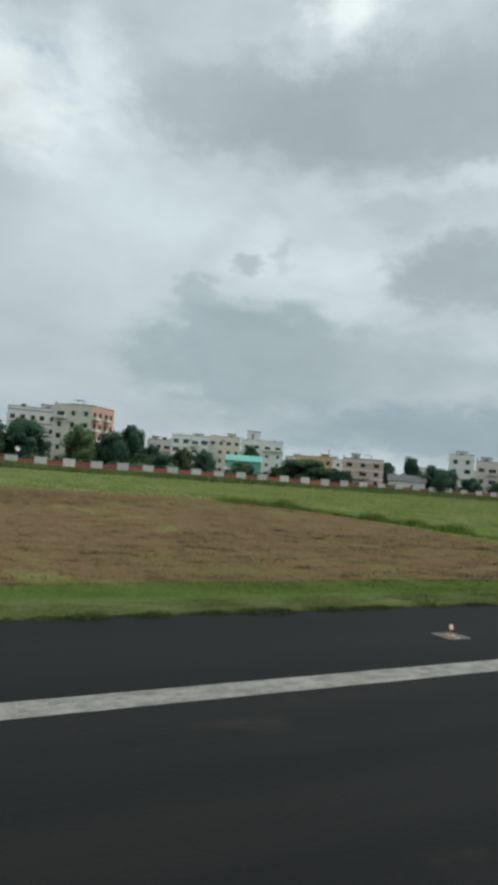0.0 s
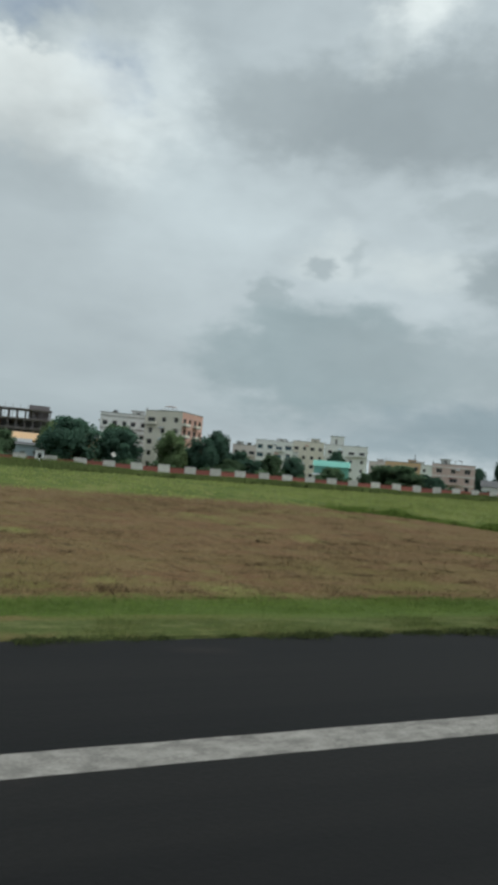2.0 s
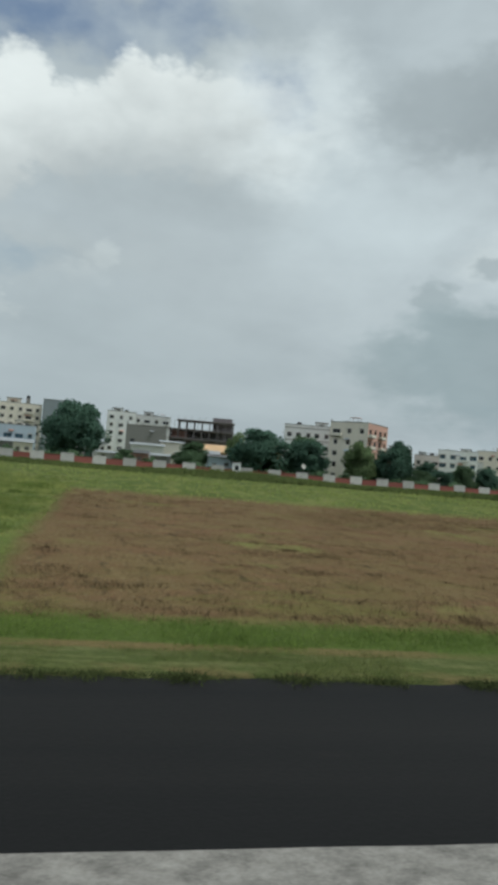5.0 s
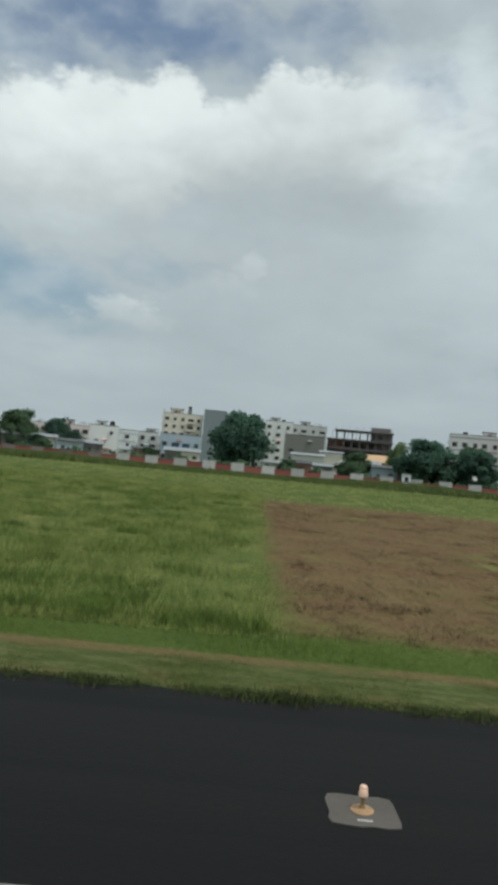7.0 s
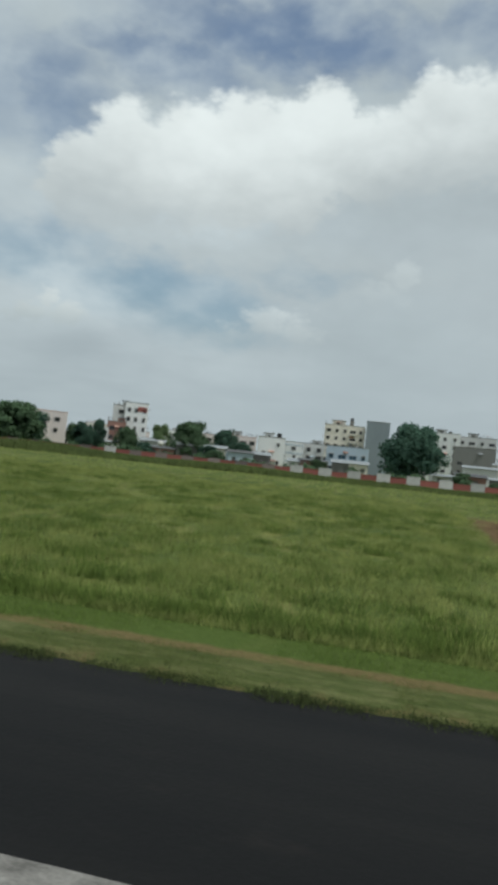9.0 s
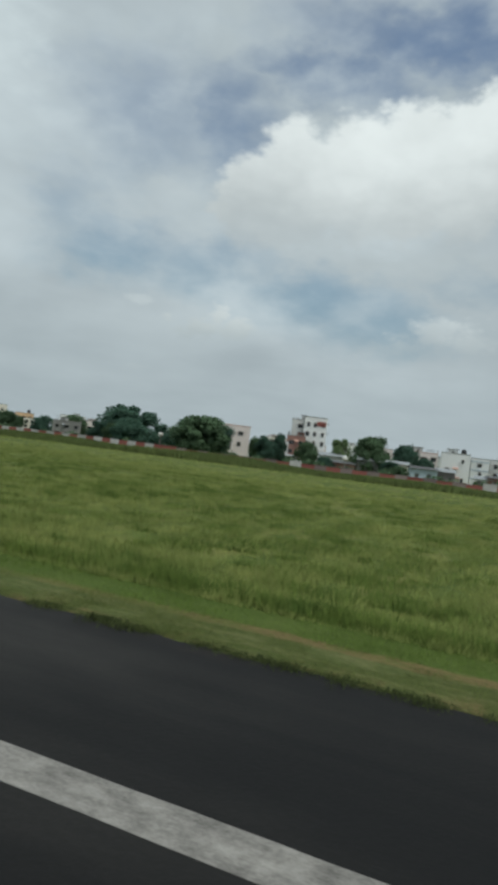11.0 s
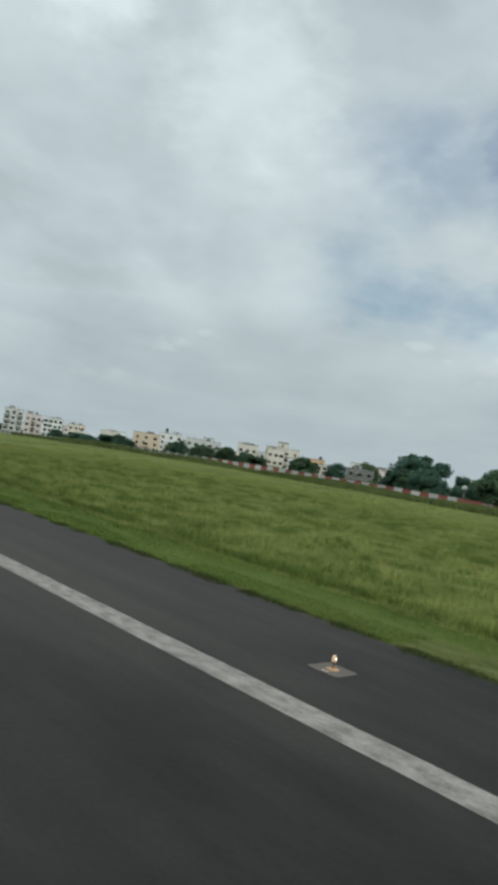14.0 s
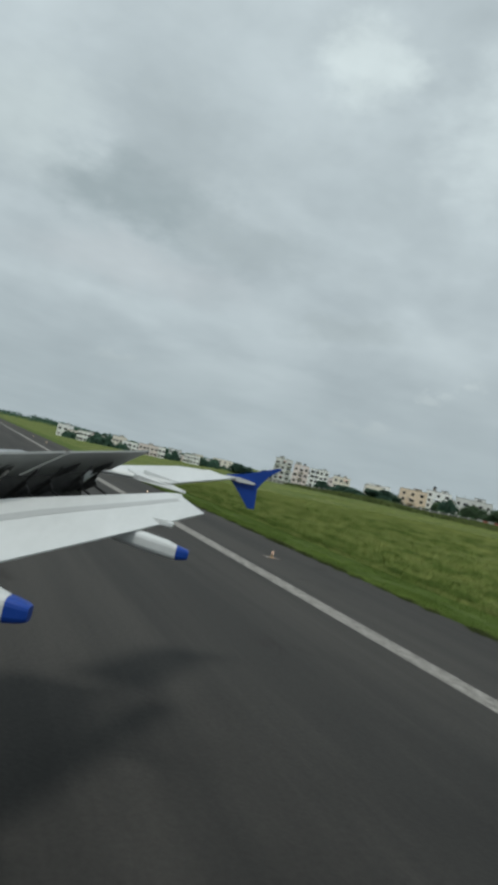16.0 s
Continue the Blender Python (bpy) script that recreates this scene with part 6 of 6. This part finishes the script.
def plant():
    rng = np.random.default_rng(12)
    # tall meadow, thicker near the runway
    n = 130000
    x = rng.uniform(-150, 1.2, n)
    y = 12 + 75 * rng.uniform(0, 1, n) ** 1.7
    lump = clumpy(x, y, 0.5, 1) + 0.6 * clumpy(x, y, 1.6, 31)
    make_grass("meadow_grass", on_land(x, y), np.clip(0.22 + 0.12 * lump, 0.07, 0.6), 0.014, BLADES, "tall uneven green meadow grass", 1, 1.0, 5)
    clumps = 2600
    cx, cy = rng.uniform(-140, 0.5, clumps), 12.5 + 85 * rng.uniform(0, 1, clumps) ** 1.5
    spread = rng.uniform(0.25, 0.7, clumps)
    x = np.repeat(cx, 22) + rng.normal(0, 1, clumps * 22) * np.repeat(spread, 22)
    y = np.repeat(cy, 22) + rng.normal(0, 1, clumps * 22) * np.repeat(spread, 22)
    keep = (y > 12) & (x < 1.0)
    tall = np.repeat(rng.uniform(0.28, 0.62, clumps), 22)[keep] * rng.uniform(0.6, 1.1, keep.sum())
    make_grass("meadow_tufts", on_land(x[keep], y[keep]), tall, 0.016, BLADES, "tall tufts standing out of the meadow", 8, 0.9, 3)
    # darker, broader tussocks, thickest along the meadow's foot
    clumps = 1500
    foot = rng.uniform(0, 1, clumps) < 0.26
    cx = np.where(foot, rng.uniform(-110, 0.6, clumps), rng.uniform(-120, -0.5, clumps))
    cy = np.where(foot, 12.6 + np.abs(rng.normal(0, 0.35, clumps)), 13.5 + 62 * rng.uniform(0, 1, clumps) ** 1.4)
    wide = rng.uniform(0.3, 1.0, clumps)
    x = np.repeat(cx, 60) + rng.normal(0, 1, clumps * 60) * np.repeat(wide, 60)
    y = np.repeat(cy, 60) + rng.normal(0, 0.45, clumps * 60) * np.repeat(wide, 60)
    keep = (y > 12.1) & (x < 0.9)
    tall = np.repeat(rng.uniform(0.25, 0.6, clumps), 60)[keep] * rng.uniform(0.5, 1.1, keep.sum())
    make_grass("meadow_tussocks", on_land(x[keep], y[keep]), tall, 0.018, TUSSOCK, "dark green tussocks in the meadow", 9, 0.8, 3)
    # a tall stand along the border of the mown field
    n = 4600
    u = rng.uniform(0, 1, n)
    x = 57.5 + 11.5 * u ** 0.8 + rng.normal(0, 0.5, n)
    y = 62 - 34 * np.clip((u - 0.15) / 0.85, 0, 1) ** 1.6 + 6 * np.abs(rng.normal(0, 0.6, n))
    make_grass("border_grass", on_land(x, y), np.clip(0.55 + 0.35 * clumpy(x, y, 0.6, 13), 0.15, 1.2), 0.03, TUSSOCK, "tall green grass along the edge of the mown field", 10, 0.6, 4)
    n = 16000
    x = rng.uniform(-200, 190, n)
    y = rng.uniform(66, 150, n)
    lump = clumpy(x, y, 0.2, 2)
    make_grass("rough_grass", on_land(x, y), np.clip(0.32 + 0.12 * lump, 0.12, 0.7), 0.04, BLADES, "rough green grass near the boundary wall", 2)
    n = 26000
    x = rng.uniform(64, 190, n)
    y = 12 + 130 * rng.uniform(0, 1, n) ** 1.3
    make_grass("field_grass", on_land(x, y), np.clip(0.30 + 0.10 * clumpy(x, y, 0.3, 3), 0.12, 0.6), 0.025, BLADES, "tall green grass beyond the mown field", 3)
    # mown strip, a lusher strip beyond the wheel track, and the ragged edge over the asphalt
    n = 60000
    x = rng.uniform(-140, 95, n)
    y = rng.uniform(7.0, 9.5, n)
    keep = (clumpy(x, y * 1.5, 0.7, 19) > -0.75) & (x > -32 + 3 * clumpy(x, y, 0.8, 20))
    west = np.c_[x, y][x < -29]
    x, y = x[keep], y[keep]
    make_grass("far_verge", on_land(west[:, 0], west[:, 1]), np.clip(0.12 + 0.05 * clumpy(west[:, 0], west[:, 1], 0.8, 21), 0.04, 0.26), 0.013, LUSH, "bright green grass strip by the runway", 13)
    make_grass("verge_grass", on_land(x, y), np.clip(0.075 + 0.04 * clumpy(x, y, 0.9, 4), 0.03, 0.18), 0.010, VERGE, "short pale green grass verge along the runway", 4)
    n = 60000
    x = rng.uniform(-140, 95, n)
    y = rng.uniform(9.75, 12.9, n)
    keep = ~((y < 10.1) & (clumpy(x, y, 0.3, 9) > -0.3))
    x, y = x[keep], y[keep]
    make_grass("lush_verge", on_land(x, y), np.clip(0.10 + 0.05 * clumpy(x, y, 0.8, 14), 0.03, 0.24), 0.011, LUSH, "lush green strip beyond the wheel track", 11)
    n = 34000
    x = rng.uniform(-140, 95, n)
    lump = clumpy(x, x * 0, 1.3, 15) + 0.7 * clumpy(x, x * 0, 4.0, 16)
    y = 6.98 + np.abs(rng.normal(0, 0.17, n)) * np.sign(rng.uniform(-0.6, 1, n)) - 0.06 * lump
    make_grass("edge_tufts", on_land(x, y), np.clip(0.090 + 0.055 * lump, 0.025, 0.22), 0.019, EDGE_WEEDS, "dark weeds creeping over the asphalt edge", 5, 0.9)
    # dry stubble, and heaps of cut grass left in rows
    n = 60000
    x = rng.uniform(0.8, 66, n)
    y = 12.6 + 56 * rng.uniform(0, 1, n) ** 1.6
    make_grass("dry_stubble", on_land(x, y), np.clip(0.07 + 0.05 * clumpy(x, y, 2.1, 7), 0.02, 0.2), 0.014, STRAW, "dry brown cut grass and stubble", 6, 1.6)
    heaps = 800
    cx, cy = rng.uniform(1.5, 65, heaps), 13.2 + 50 * rng.uniform(0, 1, heaps) ** 1.3
    long = rng.uniform(0.3, 1.1, heaps)
    x = np.repeat(cx, 36) + rng.normal(0, 1, heaps * 36) * np.repeat(long, 36)
    y = np.repeat(cy, 36) + rng.normal(0, 0.14, heaps * 36)
    tall = np.repeat(rng.uniform(0.08, 0.28, heaps), 36) * rng.uniform(0.5, 1.1, heaps * 36)
    make_grass("cut_grass_heaps", on_land(x, y), tall, 0.02, STRAW, "dry brown heaps of cut grass", 12, 1.6, 2)
    # weeds under the wall
    n = 46000
    x = np.where(rng.uniform(0, 1, n) < 0.62, rng.uniform(-330, -40, n), rng.uniform(-60, 260, n))
    y = 154.2 - 24 * rng.uniform(0, 1, n) ** 1.6
    make_grass("wall_weeds", on_land(x, y), np.clip(0.85 + 0.45 * clumpy(x, y, 0.12, 8) + 0.35 * np.clip((-x - 45) / 30, 0, 1) + 0.5 * np.clip((-x - 215) / 60, 0, 1), 0.2, 2.3), 0.10, WEEDS, "tall dark weeds in front of the boundary wall", 7, 0.6, 5)


plant()


# ---- small things by the wall ----
def make_small_things():
    for x, y, z in ((-117.5, 160.0, 7.2), (-64.6, 161.0, 6.4)):
        ground = rise(x, y)
        t = thing("water_tank", pose(x, y, ground), "round white water tank on a pole stand", "water tank")
        part("stand", rod(bmesh.new(), (0, 0, -0.1), (0, 0, z - ground), 0.16, 0.12, 10), PARAPET, t)
        part("tank", turned(bmesh.new(), ((0.25, z - ground), (0.62, z - ground + 0.2), (0.78, z - ground + 0.6), (0.62, z - ground + 1.05), (0.2, z - ground + 1.25)), 16), WALL_PALE, t, "white rounded tank", True)
    x, y = 55.0, 172.0
    ground = rise(x, y)
    dish = thing("satellite_dish", pose(x, y, ground, 0, 0, 10), "small pale satellite dish on a pole", "dish")
    part("pole", rod(bmesh.new(), (0, 0, -0.1), (0, 0, 3.3), 0.07, sides=8), RAIL, dish)
    bowl = turned(bmesh.new(), ((0.05, 0.0), (0.35, 0.06), (0.62, 0.20), (0.66, 0.24), (0.60, 0.23), (0.3, 0.09), (0.04, 0.03)), 18)
    bmesh.ops.transform(bowl, matrix=Matrix.Translation((0, -0.1, 3.5)) @ Matrix.Rotation(radians(65), 4, "X"), verts=bowl.verts)
    part("bowl", bowl, WALL_PALE, dish, "pale dish")
    x, y = 210.0, 252.0
    ground = rise(x, y)
    mast = thing("mast", pose(x, y, ground), "thin lattice radio mast", "mast")
    high = 19.0 - ground
    legs = [(0.45 * math.cos(k * 2.094), 0.45 * math.sin(k * 2.094)) for k in range(3)]
    for a, b in legs:
        part("leg", rod(bmesh.new(), (a, b, -0.1), (a * 0.3, b * 0.3, high), 0.05, sides=6), RAIL, mast)
    for i in range(12):
        z0, z1 = high * i / 12, high * (i + 1) / 12
        f0, f1 = 1 - 0.7 * i / 12, 1 - 0.7 * (i + 1) / 12
        bm = bmesh.new()
        for k in range(3):
            (a, b), (c, d) = legs[k], legs[(k + 1) % 3]
            rod(bm, (a * f0, b * f0, z0), (c * f1, d * f1, z1), 0.03, sides=4)
        part("brace", bm, RAIL, mast)


make_small_things()
